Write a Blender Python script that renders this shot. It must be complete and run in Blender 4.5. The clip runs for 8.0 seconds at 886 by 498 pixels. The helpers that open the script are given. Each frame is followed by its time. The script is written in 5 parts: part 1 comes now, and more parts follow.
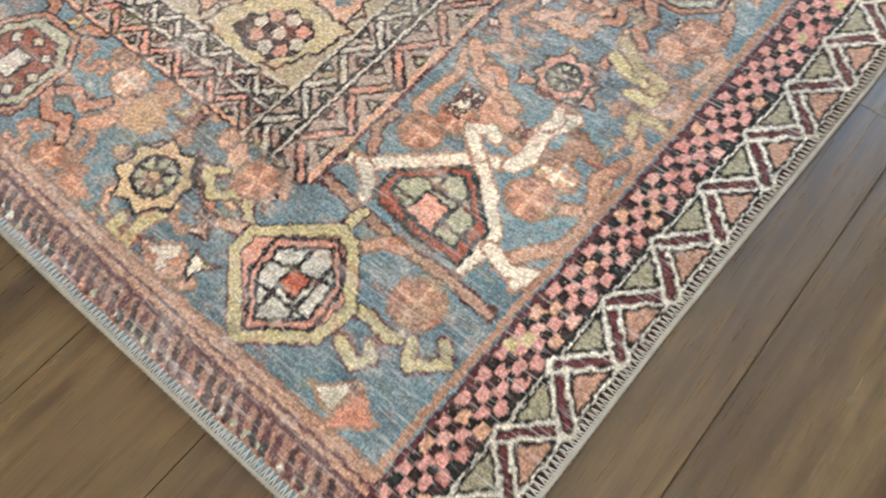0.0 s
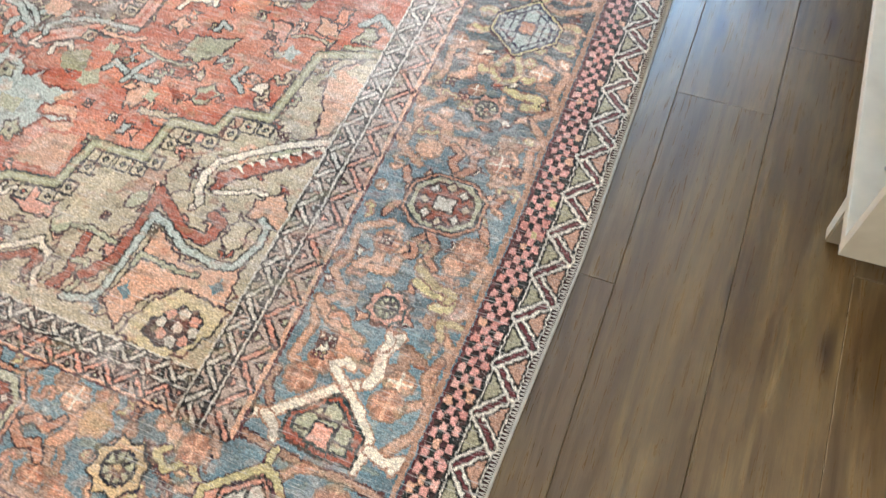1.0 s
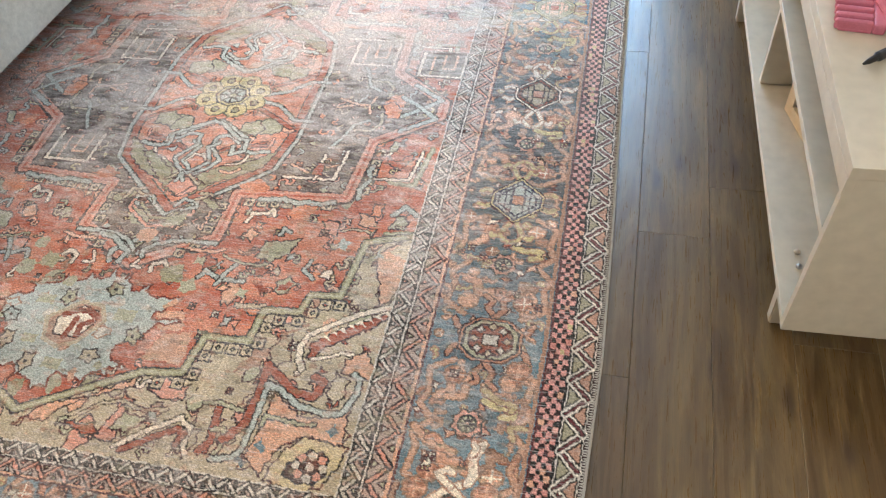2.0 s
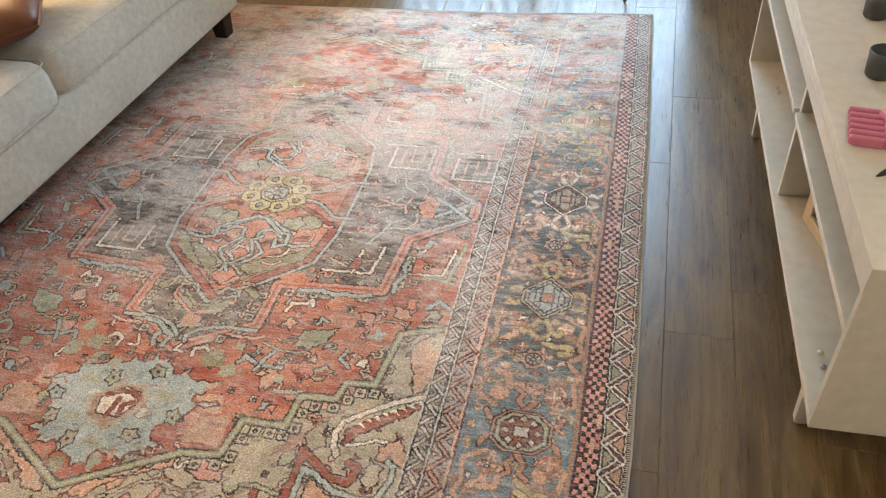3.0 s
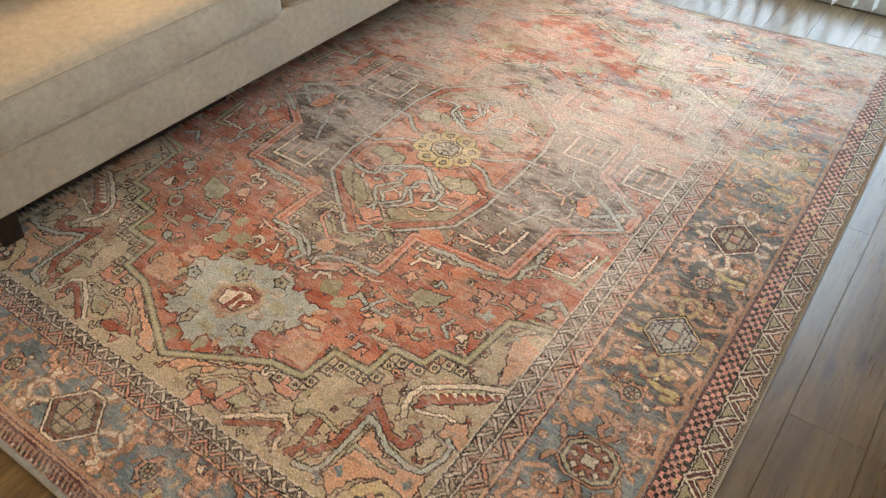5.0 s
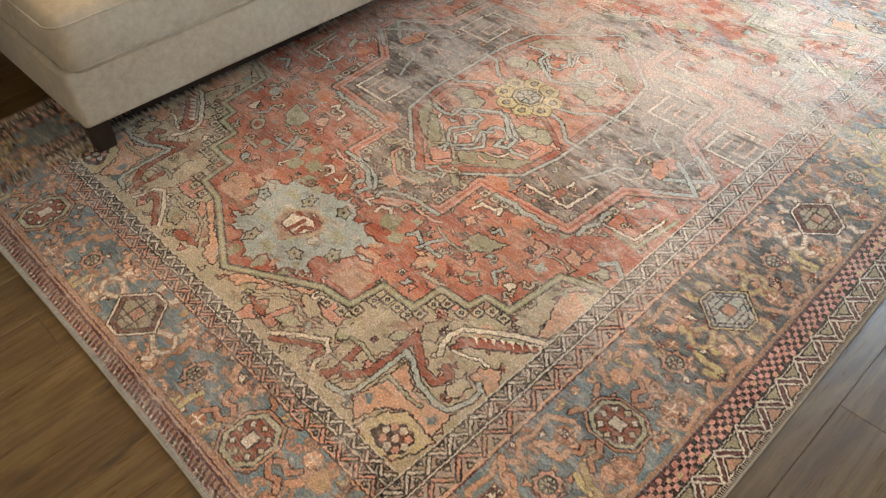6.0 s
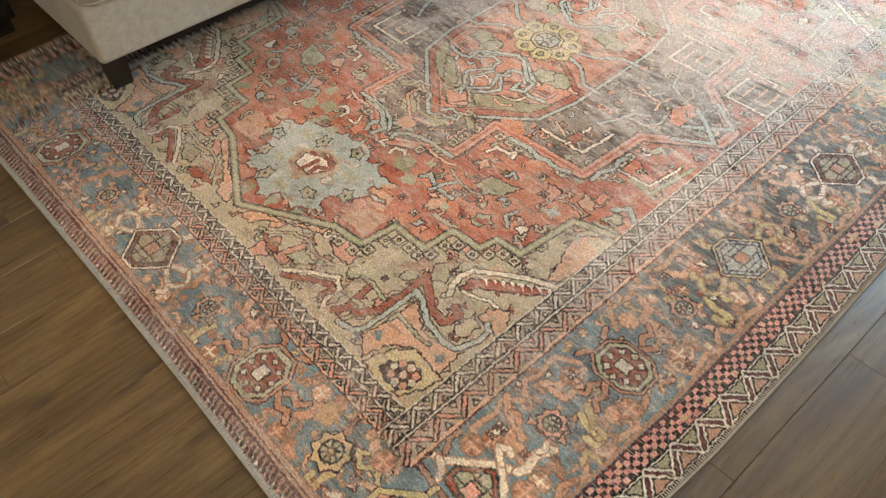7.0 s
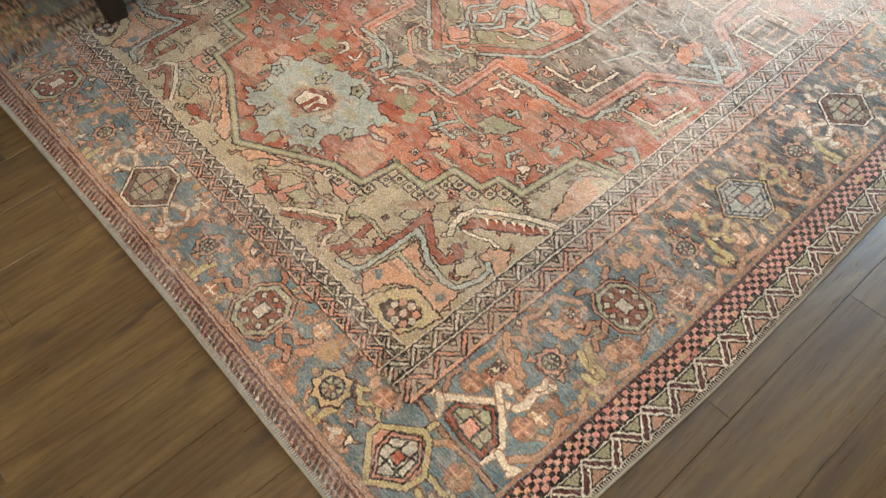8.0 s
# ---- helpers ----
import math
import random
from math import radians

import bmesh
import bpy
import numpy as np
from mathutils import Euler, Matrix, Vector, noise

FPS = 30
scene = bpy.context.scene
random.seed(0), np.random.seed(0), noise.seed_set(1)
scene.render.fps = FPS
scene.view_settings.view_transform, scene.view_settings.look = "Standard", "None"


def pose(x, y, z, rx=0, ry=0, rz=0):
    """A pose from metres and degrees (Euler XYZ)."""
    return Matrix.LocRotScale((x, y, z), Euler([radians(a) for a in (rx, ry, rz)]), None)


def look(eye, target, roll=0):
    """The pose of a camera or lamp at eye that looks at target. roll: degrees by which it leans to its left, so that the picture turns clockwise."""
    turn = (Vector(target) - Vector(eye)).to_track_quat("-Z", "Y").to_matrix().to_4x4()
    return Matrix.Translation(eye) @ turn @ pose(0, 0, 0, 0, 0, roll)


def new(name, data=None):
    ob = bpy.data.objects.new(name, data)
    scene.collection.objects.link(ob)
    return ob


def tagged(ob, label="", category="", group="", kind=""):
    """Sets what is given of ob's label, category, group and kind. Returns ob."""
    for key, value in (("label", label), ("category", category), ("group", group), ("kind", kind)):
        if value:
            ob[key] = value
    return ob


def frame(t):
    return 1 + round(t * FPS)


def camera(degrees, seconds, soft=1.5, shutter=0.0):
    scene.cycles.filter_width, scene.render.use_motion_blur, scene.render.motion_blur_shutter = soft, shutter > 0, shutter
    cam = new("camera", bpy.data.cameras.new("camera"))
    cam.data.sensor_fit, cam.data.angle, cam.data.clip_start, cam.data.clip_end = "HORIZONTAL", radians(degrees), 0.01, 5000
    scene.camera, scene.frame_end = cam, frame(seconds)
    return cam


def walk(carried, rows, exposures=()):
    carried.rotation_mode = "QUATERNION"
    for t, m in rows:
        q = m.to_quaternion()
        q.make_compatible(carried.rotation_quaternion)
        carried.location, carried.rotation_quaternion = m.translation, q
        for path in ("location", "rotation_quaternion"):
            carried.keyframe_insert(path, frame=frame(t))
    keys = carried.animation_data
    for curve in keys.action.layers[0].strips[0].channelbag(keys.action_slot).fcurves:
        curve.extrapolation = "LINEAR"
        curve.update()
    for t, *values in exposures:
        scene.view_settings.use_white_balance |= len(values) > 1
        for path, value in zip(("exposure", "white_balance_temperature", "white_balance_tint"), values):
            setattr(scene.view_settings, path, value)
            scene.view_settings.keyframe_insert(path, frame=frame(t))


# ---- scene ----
import functools

cam = camera(60.5, 8.0, soft=1.1, shutter=0.12)
PATH = [
    (0, (0.029, 0.036, 0.699), (-0.626, 0.673, -1.08), -6.6),
    (0.3, (0.054, 0.051, 0.737), (-0.457, 0.907, -0.997), 2.9),
    (0.5, (0.08, 0.082, 0.79), (-0.422, 0.957, -0.937), -0.8),
    (0.7, (0.083, 0.118, 0.905), (-0.392, 0.967, -0.842), -3.6),
    (0.8, (0.087, 0.112, 0.969), (-0.392, 0.971, -0.773), -5.1),
    (0.9, (0.088, 0.11, 1.051), (-0.385, 0.973, -0.69), -6.4),
    (1, (0.094, 0.098, 1.134), (-0.377, 0.986, -0.595), -7.1),
    (1.3, (0.101, 0.041, 1.372), (-0.341, 1.01, -0.321), -8.8),
    (1.5, (0.078, -0.032, 1.451), (-0.339, 1.077, -0.16), -7.2),
    (2, (-0.029, -0.199, 1.523), (-0.417, 1.031, -0.005), -7.5),
    (2.2, (-0.044, -0.236, 1.541), (-0.442, 1.056, 0.067), -7.3),
    (3.5, (-0.067, -0.298, 1.573), (-0.549, 1.131, 0.26), -4.5),
    (4, (-0.069, -0.295, 1.573), (-0.62, 1.114, 0.266), -3.3),
    (4.5, (-0.027, -0.257, 1.56), (-0.746, 1.056, 0.234), -2.6),
    (5, (0.071, -0.169, 1.548), (-0.821, 0.994, 0.188), -2.1),
    (5.2, (0.097, -0.145, 1.549), (-0.846, 0.948, 0.165), -2.1),
    (6.3, (0.196, -0.089, 1.51), (-0.855, 0.788, 0.052), -4.3),
    (6.5, (0.2, -0.092, 1.505), (-0.842, 0.764, 0.028), -4.3),
    (7, (0.21, -0.098, 1.498), (-0.807, 0.718, -0.019), -4.3),
    (7.5, (0.217, -0.102, 1.488), (-0.768, 0.675, -0.069), -4.4),
    (8, (0.214, -0.101, 1.478), (-0.725, 0.635, -0.127), -4.5),
]
# the clip's own exposure and white balance on the way
EXPOSURES = [(0.0, 0.45, 5150, 4), (0.5, 0.45, 5150, 4), (1.0, 0.46, 5150, 4), (1.5, 0.34, 5150, 5), (2.2, 0.05, 5500, 7), (3.5, -0.14, 5950, 8), (5.0, -0.30, 6600, 11), (6.5, -0.12, 6150, 7), (8.0, 0.02, 6000, 5)]
walk(cam, [(t, look(eye, target, roll)) for t, eye, target, roll in PATH], EXPOSURES)

# ---- light ----
world = bpy.data.worlds.new("sky")
scene.world = world
world.use_nodes = True
wt = world.node_tree
sky = wt.nodes.new("ShaderNodeTexSky")
sky.sky_type, sky.sun_disc = "NISHITA", False
sky.sun_elevation, sky.sun_rotation = radians(44), radians(130)
wt.links.new(sky.outputs[0], wt.nodes["Background"].inputs[0])
wt.nodes["Background"].inputs[1].default_value = 0.12


def area_lamp(name, m, w, h, power, colour):
    d = bpy.data.lights.new(name, "AREA")
    d.shape, d.size, d.size_y, d.energy, d.color = "RECTANGLE", w, h, power, colour
    ob = new(name, d)
    ob.matrix_world = m
    return ob


sun = bpy.data.lights.new("sun", "SUN")
sun.energy, sun.angle, sun.color = 2.0, radians(0.6), (1.0, 0.95, 0.88)
new("sun", sun).matrix_world = look((7, -6, 9), (0, 3.6, 0))
# daylight in the glazed door, then a warm unseen fill added below the ceiling
area_lamp("door_daylight", look((-0.6, 3.62, 1.1), (-0.6, 0, 1.0)), 1.55, 2.0, 106, (0.64, 0.83, 1.0))
area_lamp("ceiling_light_glow", look((0.4, -0.75, 2.42), (0.4, -0.75, 0)), 0.6, 0.6, 27, (1.0, 0.83, 0.62))
# unseen warm point source, added above the sofa back to warm the seat tops
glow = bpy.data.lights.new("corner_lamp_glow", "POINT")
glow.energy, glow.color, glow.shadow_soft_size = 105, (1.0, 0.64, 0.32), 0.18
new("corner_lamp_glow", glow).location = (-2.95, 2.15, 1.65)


# ---- materials ----
def material(name, rough=0.5, metal=0.0, spec=0.5):
    m = bpy.data.materials.new(name)
    m.use_nodes = True
    b = m.node_tree.nodes["Principled BSDF"]
    b.inputs["Roughness"].default_value = rough
    b.inputs["Metallic"].default_value = metal
    b.inputs["Specular IOR Level"].default_value = spec
    return m, m.node_tree, b


def add(nt, kind, **values):
    n = nt.nodes.new(kind)
    for k, v in values.items():
        n.inputs[k.replace("_", " ")].default_value = v
    return n


def coords(nt, scale=(1, 1, 1), source="Object"):
    tc = nt.nodes.new("ShaderNodeTexCoord")
    mp = nt.nodes.new("ShaderNodeMapping")
    mp.inputs["Scale"].default_value = scale
    nt.links.new(tc.outputs[source], mp.inputs["Vector"])
    return mp.outputs[0]


def ramp(nt, fac, stops):
    r = nt.nodes.new("ShaderNodeValToRGB")
    e = r.color_ramp.elements
    while len(e) < len(stops):
        e.new(0.5)
    for el, (p, c) in zip(e, stops):
        el.position, el.color = p, (*c, 1)
    nt.links.new(fac, r.inputs[0])
    return r.outputs[0]


def mixed(nt, fac, a, b, how="MIX"):
    n = nt.nodes.new("ShaderNodeMix")
    n.data_type, n.blend_type = "RGBA", how
    for sock, v in ((n.inputs[0], fac), (n.inputs[6], a), (n.inputs[7], b)):
        if isinstance(v, (int, float)):
            sock.default_value = v
        elif isinstance(v, tuple):
            sock.default_value = (*v, 1)
        else:
            nt.links.new(v, sock)
    return n.outputs[2]


def bump(nt, b, height, strength, distance):
    n = nt.nodes.new("ShaderNodeBump")
    n.inputs["Strength"].default_value, n.inputs["Distance"].default_value = strength, distance
    nt.links.new(height, n.inputs["Height"])
    nt.links.new(n.outputs[0], b.inputs["Normal"])


def noise_tex(nt, vec, scale, detail=4, rough=0.55, distortion=0.0):
    n = add(nt, "ShaderNodeTexNoise", Scale=scale, Detail=detail, Roughness=rough, Distortion=distortion)
    nt.links.new(vec, n.inputs["Vector"])
    return n.outputs[0]


def plain(name, c1, c2, scale, rough, spec=0.5, bump_s=0.1, bump_d=0.001, metal=0.0, stretch=(1, 1, 1)):
    """A mottled surface of two near colours with fine relief."""
    m, nt, b = material(name, rough, metal, spec)
    v = coords(nt, stretch)
    n = noise_tex(nt, v, scale)
    f = noise_tex(nt, v, scale * 14, 2)
    col = ramp(nt, n, [(0.3, c1), (0.7, c2)])
    nt.links.new(mixed(nt, 0.25, col, mixed(nt, 1.0, col, f, "MULTIPLY")), b.inputs["Base Color"])
    bump(nt, b, f, bump_s, bump_d)
    return m


def wood_floor():
    m, nt, b = material("floor_oak_vinyl", 0.3, 0, 0.95)
    info = nt.nodes.new("ShaderNodeObjectInfo")
    shift = nt.nodes.new("ShaderNodeVectorMath")
    shift.operation = "MULTIPLY_ADD"
    tc = nt.nodes.new("ShaderNodeTexCoord")
    nt.links.new(info.outputs["Random"], shift.inputs[0])
    shift.inputs[1].default_value = (37, 53, 11)
    nt.links.new(tc.outputs["Object"], shift.inputs[2])

    def at(sx, sy):
        mp = nt.nodes.new("ShaderNodeMapping")
        mp.inputs["Scale"].default_value = (sx, sy, 1)
        nt.links.new(shift.outputs[0], mp.inputs["Vector"])
        return mp.outputs[0]

    broad = noise_tex(nt, at(5.5, 1.1), 1.6, 5, 0.58, 1.6)
    wave = nt.nodes.new("ShaderNodeTexWave")
    wave.wave_type, wave.bands_direction = "BANDS", "X"
    for k, val in (("Scale", 1.7), ("Distortion", 14.0), ("Detail", 4.0), ("Detail Scale", 1.8)):
        wave.inputs[k].default_value = val
    nt.links.new(at(6, 0.55), wave.inputs["Vector"])
    fine = noise_tex(nt, at(120, 5), 2.0, 4, 0.72, 0.6)
    col = ramp(nt, broad, [(0.26, (0.064, 0.037, 0.014)), (0.5, (0.124, 0.080, 0.028)), (0.74, (0.222, 0.156, 0.062))])
    col = mixed(nt, 0.22, col, ramp(nt, wave.outputs[0], [(0.2, (0.058, 0.034, 0.016)), (0.8, (0.20, 0.132, 0.072))]))
    col = mixed(nt, 0.75, col, ramp(nt, fine, [(0.3, (0.60, 0.56, 0.50)), (0.62, (1.14, 1.12, 1.08))]), "MULTIPLY")
    knot = add(nt, "ShaderNodeTexVoronoi", Scale=1.0, Randomness=1.0)
    knot.voronoi_dimensions = "2D"
    nt.links.new(at(4.6, 1.5), knot.inputs["Vector"])
    col = mixed(nt, ramp(nt, knot.outputs["Distance"], [(0.02, (0.85, 0.85, 0.85)), (0.085, (0, 0, 0))]), col, (0.045, 0.027, 0.016))
    tone = nt.nodes.new("ShaderNodeHueSaturation")
    rng = nt.nodes.new("ShaderNodeMapRange")
    rng.inputs[3].default_value, rng.inputs[4].default_value = 0.88, 1.12
    nt.links.new(info.outputs["Random"], rng.inputs[0])
    nt.links.new(rng.outputs[0], tone.inputs["Value"])
    nt.links.new(col, tone.inputs["Color"])
    nt.links.new(tone.outputs[0], b.inputs["Base Color"])
    nt.links.new(ramp(nt, fine, [(0.3, (0.35, 0.35, 0.35)), (0.7, (0.25, 0.25, 0.25))]), b.inputs["Roughness"])
    bump(nt, b, fine, 0.28, 0.0008)
    return m


def woven(name, c1, c2, threads, rough=0.9):
    """Upholstery cloth: crossed threads, slubs and soft stains."""
    m, nt, b = material(name, rough, 0, 0.25)
    b.inputs["Sheen Weight"].default_value = 0.25
    v = coords(nt)
    slub = noise_tex(nt, v, 38, 4, 0.7)
    big = noise_tex(nt, v, 5, 4, 0.6)
    wx = add(nt, "ShaderNodeTexNoise", Scale=1.0, Detail=2.0)
    nt.links.new(coords(nt, (threads, threads * 0.15, threads)), wx.inputs["Vector"])
    wy = add(nt, "ShaderNodeTexNoise", Scale=1.0, Detail=2.0)
    nt.links.new(coords(nt, (threads, threads, threads * 0.15)), wy.inputs["Vector"])
    col = ramp(nt, big, [(0.3, c1), (0.7, c2)])
    col = mixed(nt, 0.45, col, ramp(nt, slub, [(0.3, (0.62, 0.60, 0.57)), (0.65, (1.14, 1.14, 1.14))]), "MULTIPLY")
    th = mixed(nt, 0.5, wx.outputs[0], wy.outputs[0])
    col = mixed(nt, 0.35, col, ramp(nt, th, [(0.35, (0.7, 0.7, 0.7)), (0.65, (1.1, 1.1, 1.1))]), "MULTIPLY")
    nt.links.new(col, b.inputs["Base Color"])
    bump(nt, b, th, 0.5, 0.0012)
    return m


def rug_pile():
    """The printed pattern is a dyed colour layer; the nodes add threads, flecks and nap."""
    m, nt, b = material("rug_pile", 0.9, 0, 0.18)
    b.inputs["Sheen Weight"].default_value = 0.1
    b.inputs["Sheen Roughness"].default_value = 0.4
    at = nt.nodes.new("ShaderNodeAttribute")
    at.attribute_name = "dye"
    weft = noise_tex(nt, coords(nt, (130, 900, 1)), 1.0, 3, 0.6)
    warp = noise_tex(nt, coords(nt, (700, 160, 1)), 1.0, 2, 0.6)
    streak = noise_tex(nt, coords(nt, (16, 240, 1)), 1.0, 3, 0.7)
    blotch = noise_tex(nt, coords(nt), 34, 5, 0.65)
    grain = noise_tex(nt, coords(nt, (150, 280, 1)), 1.0, 3, 0.75)
    col = mixed(nt, 0.75, at.outputs["Color"], ramp(nt, weft, [(0.32, (0.55, 0.53, 0.51)), (0.66, (1.32, 1.32, 1.32))]), "MULTIPLY")
    col = mixed(nt, 0.6, col, ramp(nt, warp, [(0.3, (0.6, 0.6, 0.6)), (0.68, (1.28, 1.28, 1.28))]), "MULTIPLY")
    col = mixed(nt, 0.65, col, ramp(nt, grain, [(0.34, (0.5, 0.49, 0.48)), (0.5, (1, 1, 1)), (0.68, (1.6, 1.58, 1.55))]), "MULTIPLY")
    col = mixed(nt, 0.45, col, ramp(nt, blotch, [(0.3, (0.72, 0.72, 0.74)), (0.7, (1.18, 1.17, 1.15))]), "MULTIPLY")
    col = mixed(nt, ramp(nt, streak, [(0.55, (0, 0, 0)), (0.74, (0.6, 0.6, 0.6))]), col, (0.60, 0.57, 0.53))
    nt.links.new(col, b.inputs["Base Color"])
    bump(nt, b, mixed(nt, 0.5, weft, warp), 0.6, 0.0015)
    return m


FLOOR = wood_floor()
PILE = rug_pile()
THREAD = plain("rug_binding_thread", (0.50, 0.46, 0.39), (0.64, 0.60, 0.52), 60, 0.9, 0.2, 0.4, 0.001)
JUTE = plain("rug_backing", (0.25, 0.20, 0.14), (0.33, 0.27, 0.19), 90, 0.95, 0.1, 0.4, 0.001)
LINEN = woven("sofa_linen", (0.50, 0.47, 0.39), (0.59, 0.56, 0.47), 520)
PIPING = woven("sofa_piping", (0.50, 0.47, 0.39), (0.58, 0.55, 0.46), 700)
DARKWOOD = plain("dark_stained_wood", (0.012, 0.008, 0.006), (0.03, 0.02, 0.014), 12, 0.4, 0.5, 0.1, 0.0006, 0, (6, 6, 0.6))
BLACKCLOTH = plain("black_dust_cloth", (0.012, 0.011, 0.010), (0.022, 0.02, 0.018), 40, 0.95, 0.1, 0.3)
LEATHER = plain("brown_leather", (0.12, 0.040, 0.016), (0.20, 0.075, 0.031), 9, 0.5, 0.5, 0.35, 0.0015)
OLIVE = woven("olive_cushion_cloth", (0.075, 0.055, 0.03), (0.11, 0.08, 0.045), 400)
LACQUER = plain("cream_lacquer", (0.70, 0.64, 0.51), (0.75, 0.69, 0.56), 2.2, 0.38, 0.45, 0.04, 0.0005)
WALL = plain("wall_paint", (0.62, 0.57, 0.48), (0.66, 0.61, 0.52), 3, 0.85, 0.3, 0.15, 0.001)
TRIM = plain("white_trim_paint", (0.76, 0.73, 0.67), (0.80, 0.77, 0.71), 4, 0.45, 0.5, 0.05)
CEIL = plain("ceiling_paint", (0.74, 0.71, 0.66), (0.78, 0.75, 0.70), 5, 0.9, 0.3, 0.2)
VINYL = plain("white_vinyl_slat", (0.74, 0.73, 0.70), (0.80, 0.79, 0.76), 8, 0.45, 0.5, 0.05)
PINK = plain("pink_silicone", (0.60, 0.17, 0.25), (0.68, 0.22, 0.31), 18, 0.5, 0.5, 0.05)
BLACK = plain("black_plastic", (0.012, 0.012, 0.013), (0.022, 0.022, 0.024), 20, 0.35, 0.5, 0.05)
GREY = plain("dark_grey_plastic", (0.05, 0.055, 0.06), (0.08, 0.085, 0.09), 15, 0.5, 0.5, 0.05)
PINE = plain("pale_pine", (0.68, 0.54, 0.34), (0.76, 0.62, 0.42), 6, 0.5, 0.4, 0.1, 0.0005, 0, (1, 12, 12))
STEEL = plain("brushed_steel", (0.45, 0.45, 0.46), (0.55, 0.55, 0.56), 30, 0.3, 0.5, 0.05, 0.0005, 1.0)
ALU = plain("door_frame_white", (0.70, 0.69, 0.66), (0.75, 0.74, 0.71), 6, 0.4, 0.5, 0.05)
GROUND = plain("patio_concrete", (0.30, 0.29, 0.27), (0.40, 0.39, 0.36), 3, 0.9, 0.3, 0.3, 0.003)
GLASS, gnt, gb = material("clear_glass", 0.02, 0, 0.5)
gb.inputs["Transmission Weight"].default_value = 1.0


# ---- building helpers ----
def finish(name, bm, mat, parent=None, smooth=False):
    me = bpy.data.meshes.new(name)
    bm.to_mesh(me)
    bm.free()
    me.materials.append(mat)
    if smooth:
        me.polygons.foreach_set("use_smooth", [True] * len(me.polygons))
    ob = new(name, me)
    ob.parent = parent
    return ob


def part(name, bm, mat, parent, label="", smooth=False):
    return tagged(finish(name, bm, mat, parent, smooth), label)


def thing(name, label, category, place=(0, 0, 0), rz=0, group="", kind=""):
    ob = new(name)
    ob.empty_display_size = 0.05
    ob.matrix_world = pose(*place, 0, 0, rz)
    return tagged(ob, label, category, group, kind)


def box(x0, x1, y0, y1, z0, z1, bevel=0.0, seg=2, bm=None):
    b = bmesh.new()
    bmesh.ops.create_cube(b, size=1, matrix=Matrix.Translation(((x0 + x1) / 2, (y0 + y1) / 2, (z0 + z1) / 2)) @ Matrix.Diagonal((x1 - x0, y1 - y0, z1 - z0, 1)))
    if bevel:
        bmesh.ops.bevel(b, geom=b.edges[:], offset=bevel, segments=seg, profile=0.5, affect="EDGES")
    if bm is None:
        return b
    me = bpy.data.meshes.new("joined")
    b.to_mesh(me)
    b.free()
    bm.from_mesh(me)
    bpy.data.meshes.remove(me)
    return bm


def tube(points, radius, sides=6, bm=None, closed=False):
    """A round cord along points."""
    bm = bm or bmesh.new()
    pts = [Vector(p) for p in points]
    rings = []
    n = len(pts)
    for i, p in enumerate(pts):
        a = pts[i - 1] if i or closed else p
        c = pts[(i + 1) % n] if i < n - 1 or closed else p
        d = (c - a).normalized()
        side = d.cross(Vector((0, 0, 1)))
        side = side.normalized() if side.length > 1e-4 else Vector((1, 0, 0))
        up = side.cross(d)
        r = radius[i] if isinstance(radius, (list, tuple)) else radius
        rings.append([bm.verts.new(p + r * (math.cos(2 * math.pi * k / sides) * side + math.sin(2 * math.pi * k / sides) * up)) for k in range(sides)])
    for i in range(n if closed else n - 1):
        r0, r1 = rings[i], rings[(i + 1) % n]
        for k in range(sides):
            bm.faces.new((r0[k], r0[(k + 1) % sides], r1[(k + 1) % sides], r1[k]))
    if not closed:
        bm.faces.new(rings[0][::-1])
        bm.faces.new(rings[-1])
    return bm


def tapered_leg(w0, w1, h, lean=(0, 0), bevel=0.003):
    """A square leg that narrows to the floor; its top is at z = h."""
    bm = bmesh.new()
    bmesh.ops.create_cube(bm, size=1)
    for v in bm.verts:
        top = v.co.z > 0
        w = w0 if top else w1
        v.co = Vector((v.co.x * w + (0 if top else lean[0]), v.co.y * w + (0 if top else lean[1]), h if top else 0))
    bmesh.ops.bevel(bm, geom=bm.edges[:], offset=bevel, segments=2, affect="EDGES")
    return bm


def structure(name, bm, mat, label):
    return tagged(finish(name, bm, mat), label, name.split("_")[0], "", "structure")


# ---- the room ----
X0, X1, Y0, Y1, H = -3.25, 0.80, -2.6, 3.42, 2.45
FZ = -0.008
floor = thing("floor", "brown oak-look plank floor with dark knots", "floor", kind="structure")
part("subfloor", box(X0 - 0.1, X1 + 0.1, Y0 - 0.1, Y1 + 0.1, FZ - 0.06, FZ - 0.006), JUTE, floor)
structure("ceiling", box(X0 - 0.1, X1 + 0.1, Y0 - 0.1, Y1 + 0.1, H, H + 0.1), CEIL, "plain white painted ceiling")
structure("wall_east", box(X1, X1 + 0.1, Y0, Y1, FZ, H), WALL, "plain cream painted wall behind the shelf unit")
structure("wall_west", box(X0 - 0.1, X0, Y0, Y1, FZ, H), WALL, "plain cream painted wall behind the sofa")
structure("wall_south", box(X0 - 0.1, X1 + 0.1, Y0 - 0.1, Y0, FZ, H), WALL, "plain cream painted wall")
DX0, DX1, DH = -1.40, 0.19, 2.08
bm = box(X0 - 0.1, DX0, Y1, Y1 + 0.14, FZ, H)
box(DX1, X1 + 0.1, Y1, Y1 + 0.14, FZ, H, bm=bm)
box(DX0, DX1, Y1, Y1 + 0.14, DH, H, bm=bm)
structure("wall_north", bm, WALL, "cream painted wall with a glazed door opening")
bm = box(X0, DX0 - 0.05, Y1 - 0.014, Y1 - 0.002, FZ, 0.10, 0.003)
